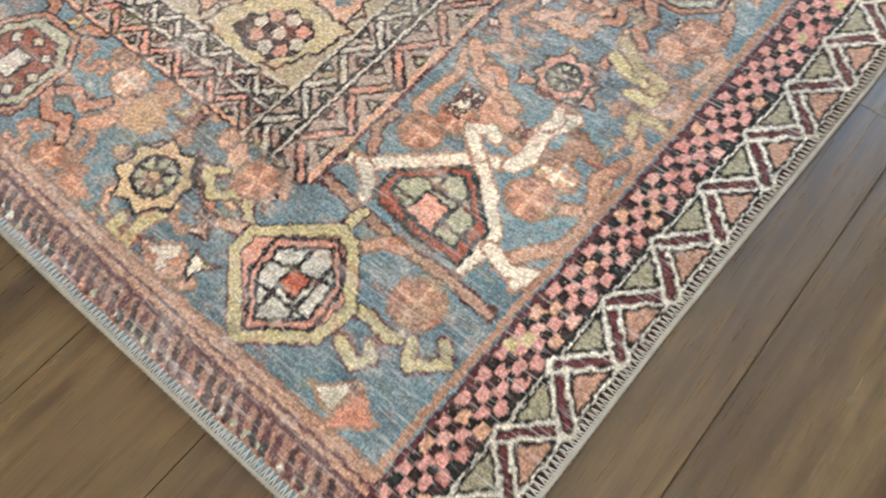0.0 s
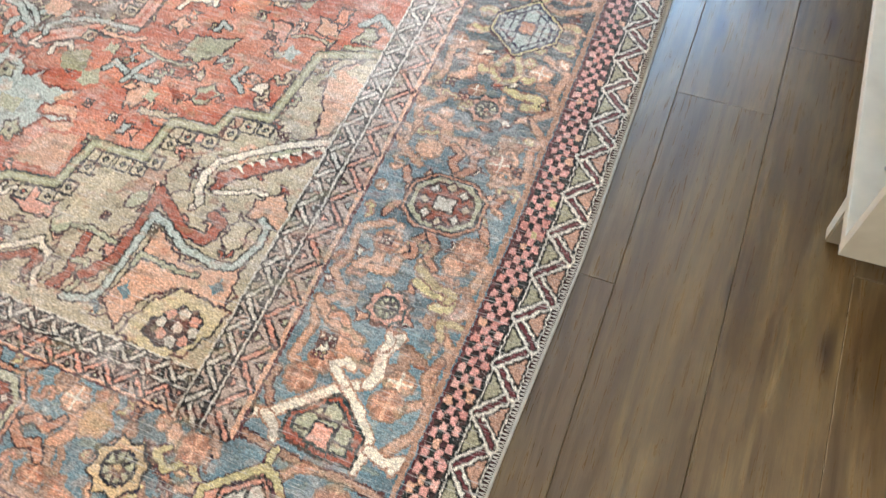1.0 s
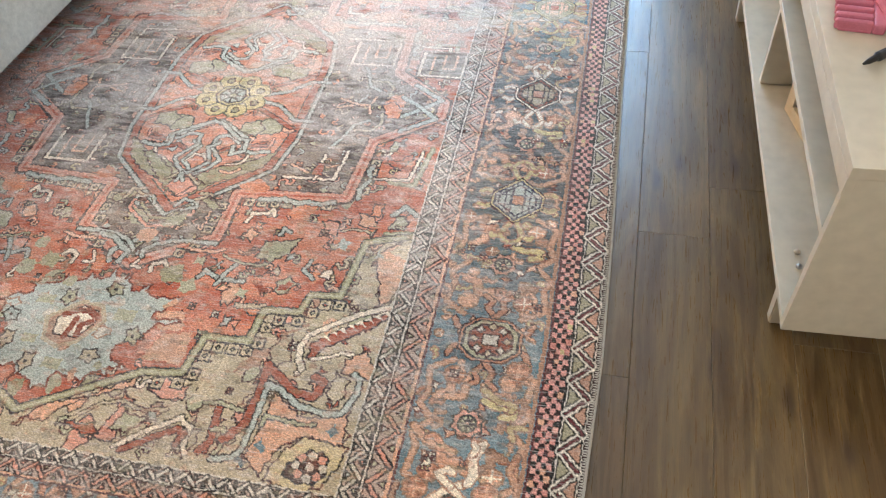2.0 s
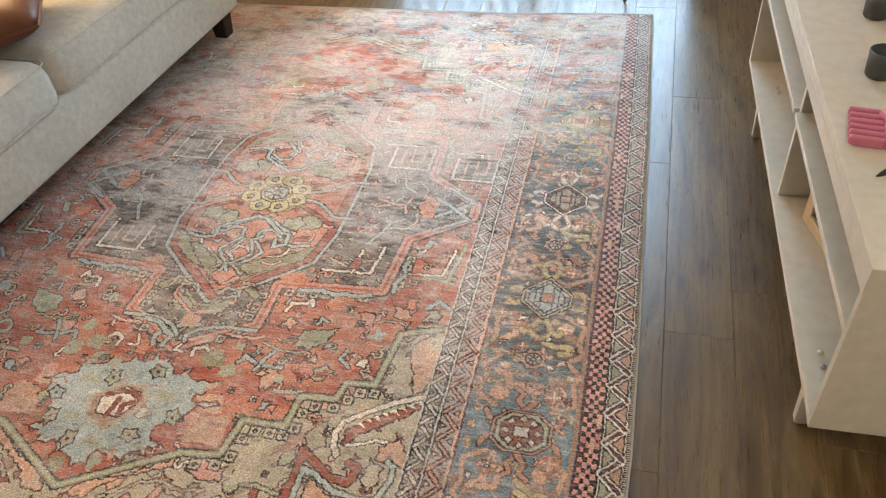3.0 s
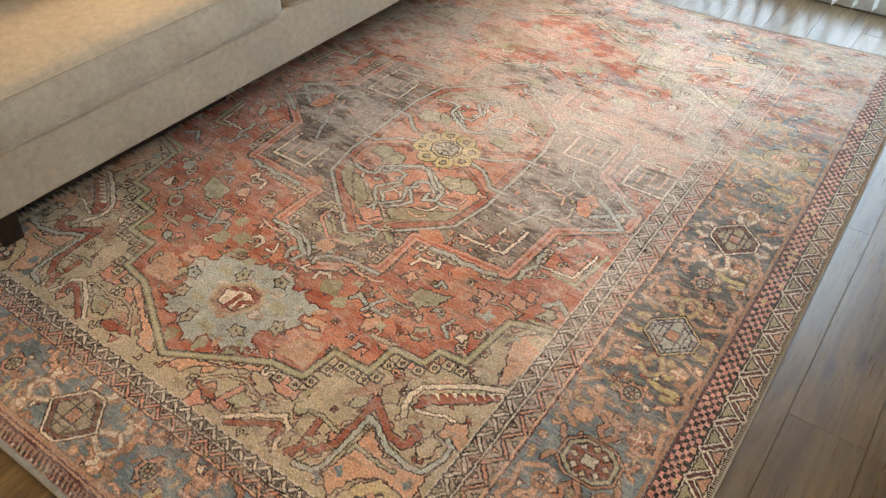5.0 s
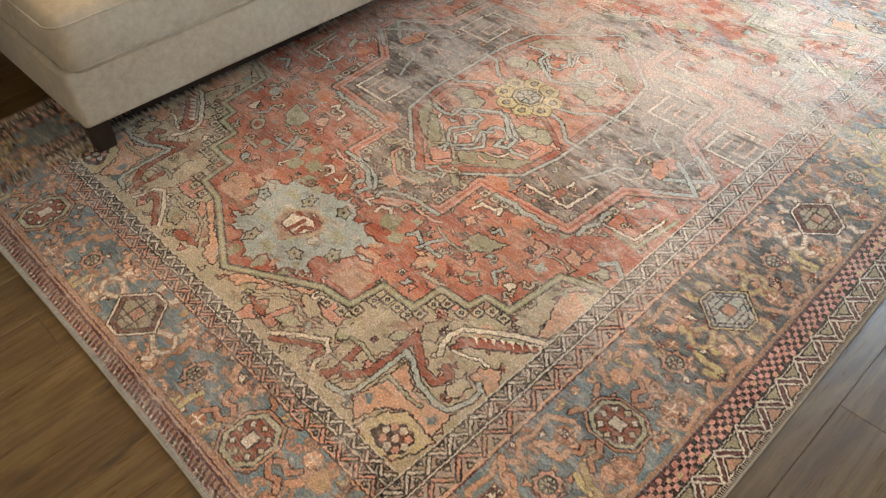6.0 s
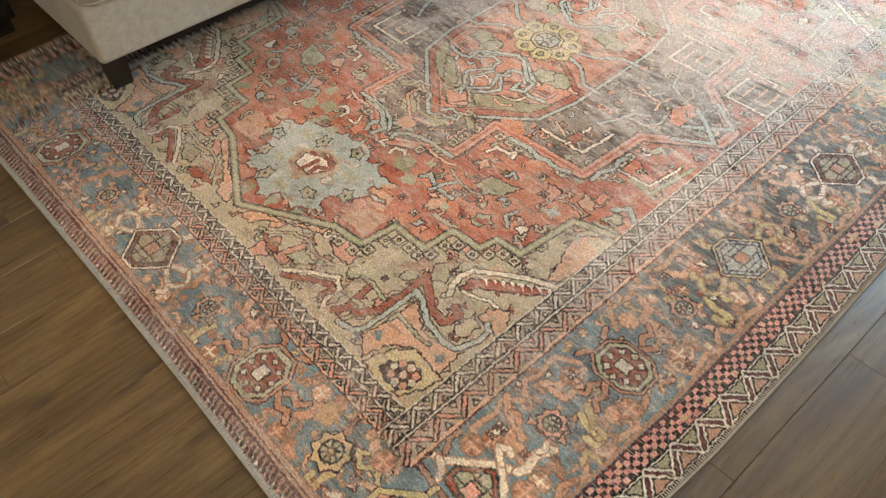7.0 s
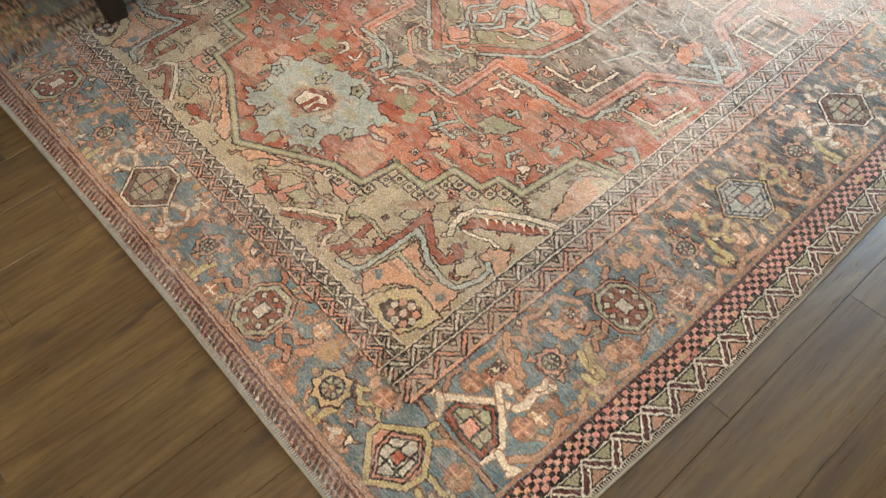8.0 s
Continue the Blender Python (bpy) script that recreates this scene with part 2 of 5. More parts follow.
box(DX1 + 0.002, X1 - 0.002, Y1 - 0.014, Y1 - 0.002, FZ, 0.10, 0.003, bm=bm)
tagged(finish("baseboard", bm, TRIM), "white painted baseboard along the wall", "baseboard", "", "structure")

door = thing("door_1", "white framed sliding glass door behind the blinds", "glass door", (0, 0, 0), kind="structure")
for x0, x1, z0, z1 in ((DX0, DX0 + 0.05, 0, DH), (DX1 - 0.05, DX1, 0, DH), (DX0 + 0.05, DX1 - 0.05, DH - 0.05, DH), (DX0 + 0.05, DX1 - 0.05, FZ, 0.075), (-0.65, -0.59, 0.075, DH - 0.05)):
    part("door_frame", box(x0 + 0.002, x1 - 0.002, Y1 + 0.03, Y1 + 0.09, z0, z1 - 0.002, 0.004), ALU, door)
for x0, x1 in ((DX0 + 0.05, -0.65), (-0.59, DX1 - 0.05)):
    pane = part("pane", box(x0, x1, Y1 + 0.058, Y1 + 0.063, 0.075, DH - 0.052), GLASS, door, "clear glass")
    pane.visible_shadow = False
ground = tagged(finish("ground", box(-60, 60, Y1 + 0.14, 120, FZ - 0.2, FZ - 0.05), GROUND), "pale concrete patio outside the door", "ground", "", "structure")

# vertical blinds
blind = thing("vertical_blinds", "white vinyl vertical blinds hanging half open", "blinds", (0, Y1 - 0.05, 0))
part("headrail", box(DX0 - 0.05, DX1 + 0.03, -0.025, 0.025, DH - 0.04, DH + 0.01, 0.004), ALU, blind)
slat_bm = bmesh.new()
for k in range(7):
    x = (k / 6 - 0.5) * 0.089
    y = 0.006 * (1 - (k / 3 - 1) ** 2)
    for z in (0.03, DH - 0.045):
        slat_bm.verts.new((x, y, z))
slat_bm.verts.ensure_lookup_table()
for k in range(6):
    v = slat_bm.verts
    slat_bm.faces.new((v[2 * k], v[2 * k + 2], v[2 * k + 3], v[2 * k + 1]))
bmesh.ops.solidify(slat_bm, geom=slat_bm.faces[:], thickness=0.0015)
first = part("slat", slat_bm, VINYL, blind)
for k in range(20):
    s = first if k == 0 else new("slat", first.data)
    s.parent = blind
    s.matrix_local = pose(DX0 + 0.02 + k * 0.0785, 0.0, 0, 0, 0, 84 + random.uniform(-6, 6))

wand = thing("control_wand", "thin black rod leaning by the blinds", "rod", (-0.157, 3.22, FZ))
part("rod", tube([(0, 0, 0.0), (0.006, 0.02, 0.03), (0.16, 0.08, 1.30)], [0.009, 0.006, 0.006], 8), BLACK, wand)

# ---- sofa ----
sofa = thing("sofa", "beige linen upholstered sofa standing on the rug", "sofa", (-2.018, 0.385, -0.006), -2.7)
SL, SD = 2.39, 0.95
part("seat_rail", box(-SD, 0, 0, SL, 0.122, 0.325, 0.018, 4), LINEN, sofa, smooth=True)
part("dust_cover", box(-SD + 0.03, -0.05, 0.04, SL - 0.04, 0.10, 0.132, 0.004), BLACKCLOTH, sofa, "black cloth underneath")
part("underframe", box(-0.16, -0.10, 0.18, 0.95, 0.045, 0.105, 0.008), DARKWOOD, sofa, "dark bar under the seat")
for lx, ly in ((-0.072, 0.046), (-0.072, SL - 0.075), (-SD + 0.075, 0.046), (-SD + 0.075, SL - 0.075)):
    leg = part("leg", tapered_leg(0.082, 0.062, 0.132), DARKWOOD, sofa, "dark brown tapered wooden leg")
    leg.location = (lx, ly, 0)
part("backrest", box(-SD, -SD + 0.24, 0.03, SL - 0.03, 0.325, 0.86, 0.05, 4), LINEN, sofa, smooth=True)
for y0 in (0.0, SL - 0.20):
    part("arm", box(-SD + 0.02, -0.25, y0 + 0.005, y0 + 0.195, 0.322, 0.62, 0.05, 4), LINEN, sofa, smooth=True)


def seat_cushion(y0, y1, x0, x1, z0, z1):
    """A plump block with a crowned top and rounded corners."""
    bm = bmesh.new()
    bmesh.ops.create_cube(bm, size=2)
    bmesh.ops.subdivide_edges(bm, edges=bm.edges[:], cuts=13, use_grid_fill=True)
    for v in bm.verts:
        p = v.co.copy()
        r = 0.30
        q = Vector([max(-1 + r, min(1 - r, c)) for c in (p.x, p.y)] + [max(-0.25, min(0.25, p.z))])
        d = Vector(((p.x - q.x) / r, (p.y - q.y) / r, (p.z - q.z) / 0.75))
        if d.length > 0:
            m = max(abs(c) for c in d)
            d = d.normalized() * m ** 1.0
        rx, ry, rz = 0.055 / ((x1 - x0) / 2), 0.055 / ((y1 - y0) / 2), 0.75
        qx = max(-1 + rx, min(1 - rx, p.x * (1 - rx) / (1 - r) if abs(p.x) < 1 - r else math.copysign(1 - rx, p.x)))
        qy = max(-1 + ry, min(1 - ry, p.y * (1 - ry) / (1 - r) if abs(p.y) < 1 - r else math.copysign(1 - ry, p.y)))
        fx, fy, fz = qx + d.x * rx, qy + d.y * ry, q.z * 1.0 + d.z * rz
        crown = 0.022 * (1 - fx * fx) * (1 - fy * fy) * (1 if fz > 0 else 0)
        v.co = ((x0 + x1) / 2 + fx * (x1 - x0) / 2, (y0 + y1) / 2 + fy * (y1 - y0) / 2, (z0 + z1) / 2 + fz * (z1 - z0) / 2 + crown)
        v.co += Vector((0, 0, 0.006)) * noise.noise(v.co * 7) * (1 if fz > 0 else 0)
    return bm


def welt(y0, y1, x0, x1, z, r=0.05):
    pts = []
    for cx, cy, a0 in ((x1 - r, y1 - r, 0), (x0 + r, y1 - r, 90), (x0 + r, y0 + r, 180), (x1 - r, y0 + r, 270)):
        for k in range(6):
            a = radians(a0 + 18 * k)
            pts.append((cx + r * math.cos(a), cy + r * math.sin(a), z))
    return tube(pts, 0.0024, 6, closed=True)


for y0, y1, x1 in ((0.012, 1.205, 0.020), (1.215, SL - 0.012, 0.004)):
    c = part("seat_cushion", seat_cushion(y0, y1, -SD + 0.22, x1, 0.290, 0.485), LINEN, sofa, smooth=True)
    for z in (0.330, 0.470):
        part("piping", welt(y0 + 0.002, y1 - 0.002, -SD + 0.224, x1 - 0.002, z), PIPING, c, "pale corded seam")

for ob in [c for c in sofa.children_recursive if not c.name.startswith("leg")]:
    for vert in ob.data.vertices:
        vert.co.y += .055 * vert.co.x


def pillow(name, label, w, h, d, mat, m):
    bm = bmesh.new()
    bmesh.ops.create_grid(bm, x_segments=18, y_segments=18, size=1)
    geo = bmesh.ops.duplicate(bm, geom=bm.faces[:])["geom"]
    low = {g for g in geo if isinstance(g, bmesh.types.BMVert)}
    for v in bm.verts:
        x, y = v.co.x, v.co.y
        puff = ((1 - x ** 4) * (1 - y ** 4)) ** 0.55
        pinch = 1 - 0.07 * (1 - abs(x * y))
        wob = 0.012 * noise.noise(Vector((x * 2.3, y * 2.3, 5)))
        v.co = (x * w / 2 * (pinch if abs(y) < 1 else 1), y * h / 2 * pinch, (-1 if v in low else 1) * (d / 2 * puff + wob * puff))
    for f in bm.faces:
        if all(v in low for v in f.verts):
            f.normal_flip()
    bmesh.ops.remove_doubles(bm, verts=bm.verts[:], dist=0.0008)
    t = tagged(new(name), label, "cushion")
    t.matrix_world = m
    part("cover", bm, mat, t, smooth=True)
    n = 18
    rim = [(w / 2 * (-1 + 2 * k / n), -h / 2, 0) for k in range(n)] + [(w / 2, h / 2 * (-1 + 2 * k / n), 0) for k in range(n)]
    rim += [(w / 2 * (1 - 2 * k / n), h / 2, 0) for k in range(n)] + [(-w / 2, h / 2 * (1 - 2 * k / n), 0) for k in range(n)]
    rim = [(x * (1 - 0.07 * (1 - abs(x * y) / (w * h / 4))), y * (1 - 0.07 * (1 - abs(x * y) / (w * h / 4))), 0) for x, y, z in rim]
    part("seam", tube(rim, 0.004, 5, closed=True), mat, t)
    return t


pillow("leather_cushion", "brown leather throw cushion lying on the sofa seat", 0.52, 0.52, 0.16, LEATHER, pose(-2.24, 1.69, 0.590, 10, -12, 24))
pillow("olive_cushion", "dark olive cloth cushion leaning on the sofa back", 0.45, 0.45, 0.15, OLIVE, pose(-2.55, 1.15, 0.71, 0, 62, -3))

# ---- shelf unit ----
shelf = thing("shelf_unit", "low cream lacquered open shelf unit on short legs", "shelf unit", (0.350, 0.748, 0.0), 1.5)
UL, UD, UB, UT = 1.53, 0.40, 0.205, 0.628
part("side_panel", box(0.0, UD, 0.0, 0.018, UB, UT, 0.0012), LACQUER, shelf)
part("side_panel", box(0.0, UD, UL - 0.018, UL, UB, UT, 0.0012), LACQUER, shelf)
part("bottom_board", box(0.001, UD - 0.002, 0.019, UL - 0.019, UB, UB + 0.018, 0.0012), LACQUER, shelf)
part("shelf_board", box(0.002, UD - 0.002, 0.019, UL / 2 - 0.010, 0.470, 0.486, 0.0012), LACQUER, shelf)
part("shelf_board", box(0.002, UD - 0.002, UL / 2 + 0.010, UL - 0.019, 0.470, 0.486, 0.0012), LACQUER, shelf)
part("divider", box(0.015, UD - 0.002, UL / 2 - 0.009, UL / 2 + 0.009, UB + 0.019, UT - 0.001, 0.0012), LACQUER, shelf)
part("top_board", box(-0.002, UD + 0.002, -0.002, UL + 0.002, UT + 0.001, UT + 0.026, 0.0012), LACQUER, shelf)
part("front_lip", box(-0.0025, 0.014, -0.001, UL + 0.001, UT - 0.036, UT + 0.0012, 0.0006), LACQUER, shelf)
part("back_panel", box(UD - 0.001, UD + 0.004, 0.002, UL - 0.002, UB + 0.002, UT - 0.002), LACQUER, shelf)
for ly in (0.180, UL - 0.135):
    for lx in (0.053, UD - 0.05):
        leg = part("leg", tapered_leg(0.042, 0.028, UB - FZ), LACQUER, shelf)
        leg.location = (lx, ly, FZ)
for ky, kx in ((0.150, 0.046), (0.190, 0.046), (1.30, 0.07), (1.33, 0.07)):
    bmk = bmesh.new()
    bmesh.ops.create_uvsphere(bmk, u_segments=12, v_segments=8, radius=0.007, matrix=pose(kx, ky, UB + 0.021) @ Matrix.Diagonal((1, 1, 0.8, 1)))
    part("peg", bmk, STEEL if ky < 0.16 else LACQUER, shelf, "small shelf peg", True)

# ---- things on and in the shelf unit ----
tray = thing("slotted_tray", "pink silicone tray with a row of slots", "tray", (0.398, 1.165, UT + 0.027), -8)
part("spine", box(0.030, 0.052, -0.062, 0.062, 0, 0.020, 0.004), PINK, tray)
for k in range(6):
    part("rib", box(-0.034, 0.031, -0.060 + k * 0.0215, -0.0475 + k * 0.0215, 0.002, 0.021, 0.004), PINK, tray)
part("floor_web", box(-0.026, 0.030, -0.060, 0.060, 0, 0.004, 0.001), PINK, tray)
for k in range(5):
    part("rib", box(0.051, 0.100, -0.020 + k * 0.0215, -0.0085 + k * 0.0215, 0.002, 0.021, 0.004), PINK, tray)
part("handle", tube([(0.03, 0.050, 0.018), (0.045, 0.0, 0.026), (0.068, -0.060, 0.018), (0.085, -0.11, 0.010)], 0.010, 8), PINK, tray)
pen = thing("marker_pen", "black plastic marker pen lying on the shelf top", "pen", (0.392, 1.000, UT + 0.036), 40)
part("barrel", tube([(0.03, 0, 0), (0.034, 0, 0), (0.13, 0, 0), (0.135, 0, 0)], [0.007, 0.009, 0.009, 0.006], 12), BLACK, pen)
part("tip", tube([(0, 0, -0.001), (0.012, 0, -0.001), (0.03, 0, 0)], [0.002, 0.005, 0.0065], 10), BLACK, pen)


def cup(name, label, place, r, h, mat):
    t = thing(name, label, "cup", place)
    bm = bmesh.new()
    prof = [(0.0, 0.0), (r * 0.8, 0.0), (r * 0.9, 0.004), (r, h), (r - 0.003, h + 0.001), (r * 0.86, 0.006), (0.0, 0.006)]
    rings = [[bm.verts.new((a * math.cos(2 * math.pi * k / 28), a * math.sin(2 * math.pi * k / 28), z)) for k in range(28)] for a, z in prof]
    for r0, r1 in zip(rings, rings[1:]):
        for k in range(28):
            bm.faces.new((r0[k], r0[(k + 1) % 28], r1[(k + 1) % 28], r1[k]))
    bmesh.ops.remove_doubles(bm, verts=bm.verts[:], dist=1e-5)
    part("body", bm, mat, t, smooth=True)
    part("foot", tube([(0, 0, 0.0), (0, 0, 0.003)], r * 0.6, 20), mat, t)
    return t


cup("cup", "small dark grey cup on the shelf top", (0.460, 1.400, UT + 0.027), 0.034, 0.06, GREY)
cup("cup", "small dark grey cup on the shelf top", (0.500, 1.700, UT + 0.027), 0.034, 0.06, GREY)
cup("bowl", "dark grey bowl standing inside an upper shelf bay", (0.52, 1.86, 0.487), 0.06, 0.07, GREY)

picture = thing("wooden_frame", "pale pine picture frame leaning inside the shelf bay", "frame", (0.404, 1.41, UB + 0.020), -74)
pic = []
for x0, x1, z0, z1 in ((0, 0.034, 0, 0.13), (0.136, 0.17, 0, 0.13), (0.034, 0.136, 0, 0.034), (0.034, 0.136, 0.096, 0.13)):
    pic.append(part("rail", box(x0, x1, -0.007, 0.007, z0, z1, 0.0015), PINE, picture))
part("print", box(0.035, 0.135, 0.001, 0.004, 0.035, 0.095), GREY, picture, "dark plain print")

# assumed cabinet: stands in for the black, shadowed area beside the sofa
cabinet = thing("side_cabinet", "dark wooden cabinet assumed in the shadowed area beside the sofa", "cabinet", (-2.64, -0.20, FZ))
part("body", box(-0.50, 0.0, 0.0, 0.52, 0.06, 0.55, 0.004), DARKWOOD, cabinet)
part("top", box(-0.51, 0.012, -0.012, 0.532, 0.551, 0.575, 0.005), DARKWOOD, cabinet)
part("plinth", box(-0.48, -0.03, 0.02, 0.50, 0.0, 0.059), DARKWOOD, cabinet)
part("drawer_front", box(0.001, 0.014, 0.012, 0.508, 0.31, 0.535, 0.003), DARKWOOD, cabinet)
part("drawer_front", box(0.001, 0.014, 0.012, 0.508, 0.075, 0.300, 0.003), DARKWOOD, cabinet)

# ---- rug: the dyed pattern ----
RW, RL, CELL = 2.50, 3.05, 0.002
NU, NV = int(RW / CELL), int(RL / CELL)
rng = np.random.RandomState(11)
rr = random.Random(21)


def dye(h):
    c = [int(h[i:i + 2], 16) / 255 for i in (0, 2, 4)]
    return np.array([(x / 12.92 if x < 0.04045 else ((x + 0.055) / 1.055) ** 2.4) for x in c], np.float32)


BLUE, DKBLUE, RUST, ORANGE, PEACH, PINK_D = (dye(h) for h in ("6f868d", "566970", "a55735", "c27d52", "c89d7c", "c48d74"))
TAN, OLIVE_D, SAGE, YELLOW, CREAM, GREYBLUE = (dye(h) for h in ("b0a284", "848060", "a3a182", "b5a774", "d0c4ae", "a1a89f"))
COAL, BROWN, PLUM, LTBROWN, WHITE_D, DUSK = (dye(h) for h in ("45403b", "4e3530", "66413f", "a07e65", "bfb8a8", "766e63"))

canvas = np.zeros((NV, NU, 3), np.float32)
UU = (np.arange(NU) + 0.5) * CELL
VV = (np.arange(NV) + 0.5) * CELL


def window(u0, u1, v0, v1):
    a, b = max(int(u0 / CELL) - 1, 0), min(int(u1 / CELL) + 2, NU)
    c, d = max(int(v0 / CELL) - 1, 0), min(int(v1 / CELL) + 2, NV)
    return a, b, c, d


def value_noise(cu, cv, octaves=1):
    """Smooth noise between 0 and 1 over the rug, with cells cu by cv metres."""
    out, amp, tot = np.zeros((NV, NU), np.float32), 1.0, 0.0
    for _ in range(octaves):
        g = rng.rand(int(RL / cv) + 3, int(RW / cu) + 3).astype(np.float32)
        fu, fv = UU / cu, VV / cv
        iu, iv = fu.astype(int), fv.astype(int)
        tu, tv = fu - iu, fv - iv
        tu, tv = (tu * tu * (3 - 2 * tu))[None, :], (tv * tv * (3 - 2 * tv))[:, None]
        a, b = g[iv][:, iu], g[iv][:, iu + 1]
        c, d = g[iv + 1][:, iu], g[iv + 1][:, iu + 1]
        out += amp * ((a * (1 - tu) + b * tu) * (1 - tv) + (c * (1 - tu) + d * tu) * tv)
        tot += amp
        amp, cu, cv = amp * 0.55, cu / 2, cv / 2
    return out / tot


def inside(pts, a, b, c, d):
    u, v = UU[a:b][None, :], VV[c:d][:, None]
    m = np.zeros((d - c, b - a), bool)
    for (x0, y0), (x1, y1) in zip(pts, pts[1:] + pts[:1]):
        if y0 == y1:
            continue
        m ^= ((y0 > v) != (y1 > v)) & (u < (x1 - x0) * (v - y0) / (y1 - y0) + x0)
    return m


def fill(pts, col, only=None):
    us, vs = [p[0] for p in pts], [p[1] for p in pts]
    a, b, c, d = window(min(us), max(us), min(vs), max(vs))
    if a < b and c < d:
        canvas[c:d, a:b][inside(pts, a, b, c, d)] = col


def line(pts, w, col, closed=False):
    seq = list(zip(pts, pts[1:] + pts[:1])) if closed else list(zip(pts, pts[1:]))
    for (x0, y0), (x1, y1) in seq:
        a, b, c, d = window(min(x0, x1) - w, max(x0, x1) + w, min(y0, y1) - w, max(y0, y1) + w)
        if a >= b or c >= d:
            continue
        u, v = UU[a:b][None, :] - x0, VV[c:d][:, None] - y0
        dx, dy = x1 - x0, y1 - y0
        t = np.clip((u * dx + v * dy) / (dx * dx + dy * dy + 1e-12), 0, 1)
        canvas[c:d, a:b][(u - t * dx) ** 2 + (v - t * dy) ** 2 < (w / 2) ** 2] = col


def shape(pts, col, edge=None, w=0.005):
    fill(pts, col)
    if edge is not None:
        line(pts, max(w, 0.0045), edge, True)


def band(u0, u1, v0, v1, col):
    a, b, c, d = round(u0 / CELL), round(u1 / CELL), round(v0 / CELL), round(v1 / CELL)
    canvas[max(c, 0):max(d, 0), max(a, 0):max(b, 0)] = col


def put(pts, u, v, s=1.0, turn=0.0, flip=1):
    co, si = math.cos(radians(turn)), math.sin(radians(turn))
    return [(u + s * (flip * x * co - y * si), v + s * (flip * x * si + y * co)) for x, y in pts]


def ring(n, r, rv=None, tooth=0.0, turn=0.0):
    rv = rv or r
    out = []
    for k in range(n):
        f = 1 + (tooth if k % 2 else -tooth)
        a = 2 * math.pi * (k + turn) / n
        out.append((r * f * math.cos(a), rv * f * math.sin(a)))
    return out


def cord(pts, w, col, edge, rim=0.006):
    line(pts, w + rim + 0.003, edge)
    line(pts, w, col)


# -- motifs --
def rosette(u, v, r, petal, core, edge, n=8):
    shape(put(ring(2 * n, r, None, 0.13), u, v), petal, edge, 0.004)
    shape(put(ring(8, r * 0.62), u, v), core, edge, 0.006)
    for k in range(8):
        a = math.pi / 4 * k
        line([(u + 0.2 * r * math.cos(a), v + 0.2 * r * math.sin(a)), (u + 0.55 * r * math.cos(a), v + 0.55 * r * math.sin(a))], 0.0045, edge)
    shape(put(ring(6, r * 0.2), u, v), petal, edge, 0.003)


def cross_flower(u, v, s, col, cross, turn=0):
    shape(put([(-1, -.35), (-.6, -.8), (0, -1), (.6, -.8), (1, -.35), (1, .35), (.6, .8), (0, 1), (-.6, .8), (-1, .35)], u, v, s, turn), col, LTBROWN * .75, 0.003)
    for k in range(4):
        shape(put(ring(5, s * 0.24), *put([(.48, .48)], u, v, s, turn + 90 * k)[0]), col * 0.72, None)
    for k in (0, 90):
        line(put([(-.8, 0), (.8, 0)], u, v, s, turn + k), s * 0.17, cross)


HEX = [(-.066, -.022), (0, -.080), (.066, -.022), (.066, .022), (0, .080), (-.066, .022)]


def cartouche(u, v, turn, outer, rim, tile, heart, arms, s=1.0, seams=COAL):
    """The border's tiled hexagon with its hooked arms."""
    P = lambda pts, k=1.0: put(pts, u, v, s * k, turn)
    for sv in (1, -1):
        for su in (1, -1):
            g = lambda pts: P([(x * su, y * sv) for x, y in pts])
            cord(g([(.004, .082), (.020, .112), (.030, .138), (.050, .150), (.058, .138)]), 0.012 * s, arms, LTBROWN, 0.005)
            cord(g([(.030, .138), (.018, .158), (.004, .166)]), 0.010 * s, arms, LTBROWN, 0.005)
            cord(g([(.068, .022), (.092, .036), (.108, .026)]), 0.014 * s, arms, LTBROWN, 0.005)
    shape(P(HEX, 1.16), outer, BROWN, 0.004)
    shape(P(HEX, 1.0), rim, seams, 0.005)
    for k in range(22):
        (x0, y0), (x1, y1) = HEX[k % 6], HEX[(k + 1) % 6]
        f = (k // 6 + 0.5) / 4
        fill(put(ring(4, .0032), *P([((x0 + (x1 - x0) * f) * .91, (y0 + (y1 - y0) * f) * .91)])[0]), seams)
    inner = P(HEX, 0.80)
    shape(inner, tile, seams, 0.005)
    for a in (-.018, .018):
        line(P([(a, -.048), (a, .048)]), 0.0048, seams)
        line(P([(-.050, a), (.050, a)]), 0.0048, seams)
    line(P([(-.034, -.034), (-.034, .034)]), 0.004, seams)
    line(P([(.034, -.034), (.034, .034)]), 0.004, seams)
    shape(P([(-.019, -.018), (.019, -.018), (.019, .018), (-.019, .018)]), heart, seams, 0.005)


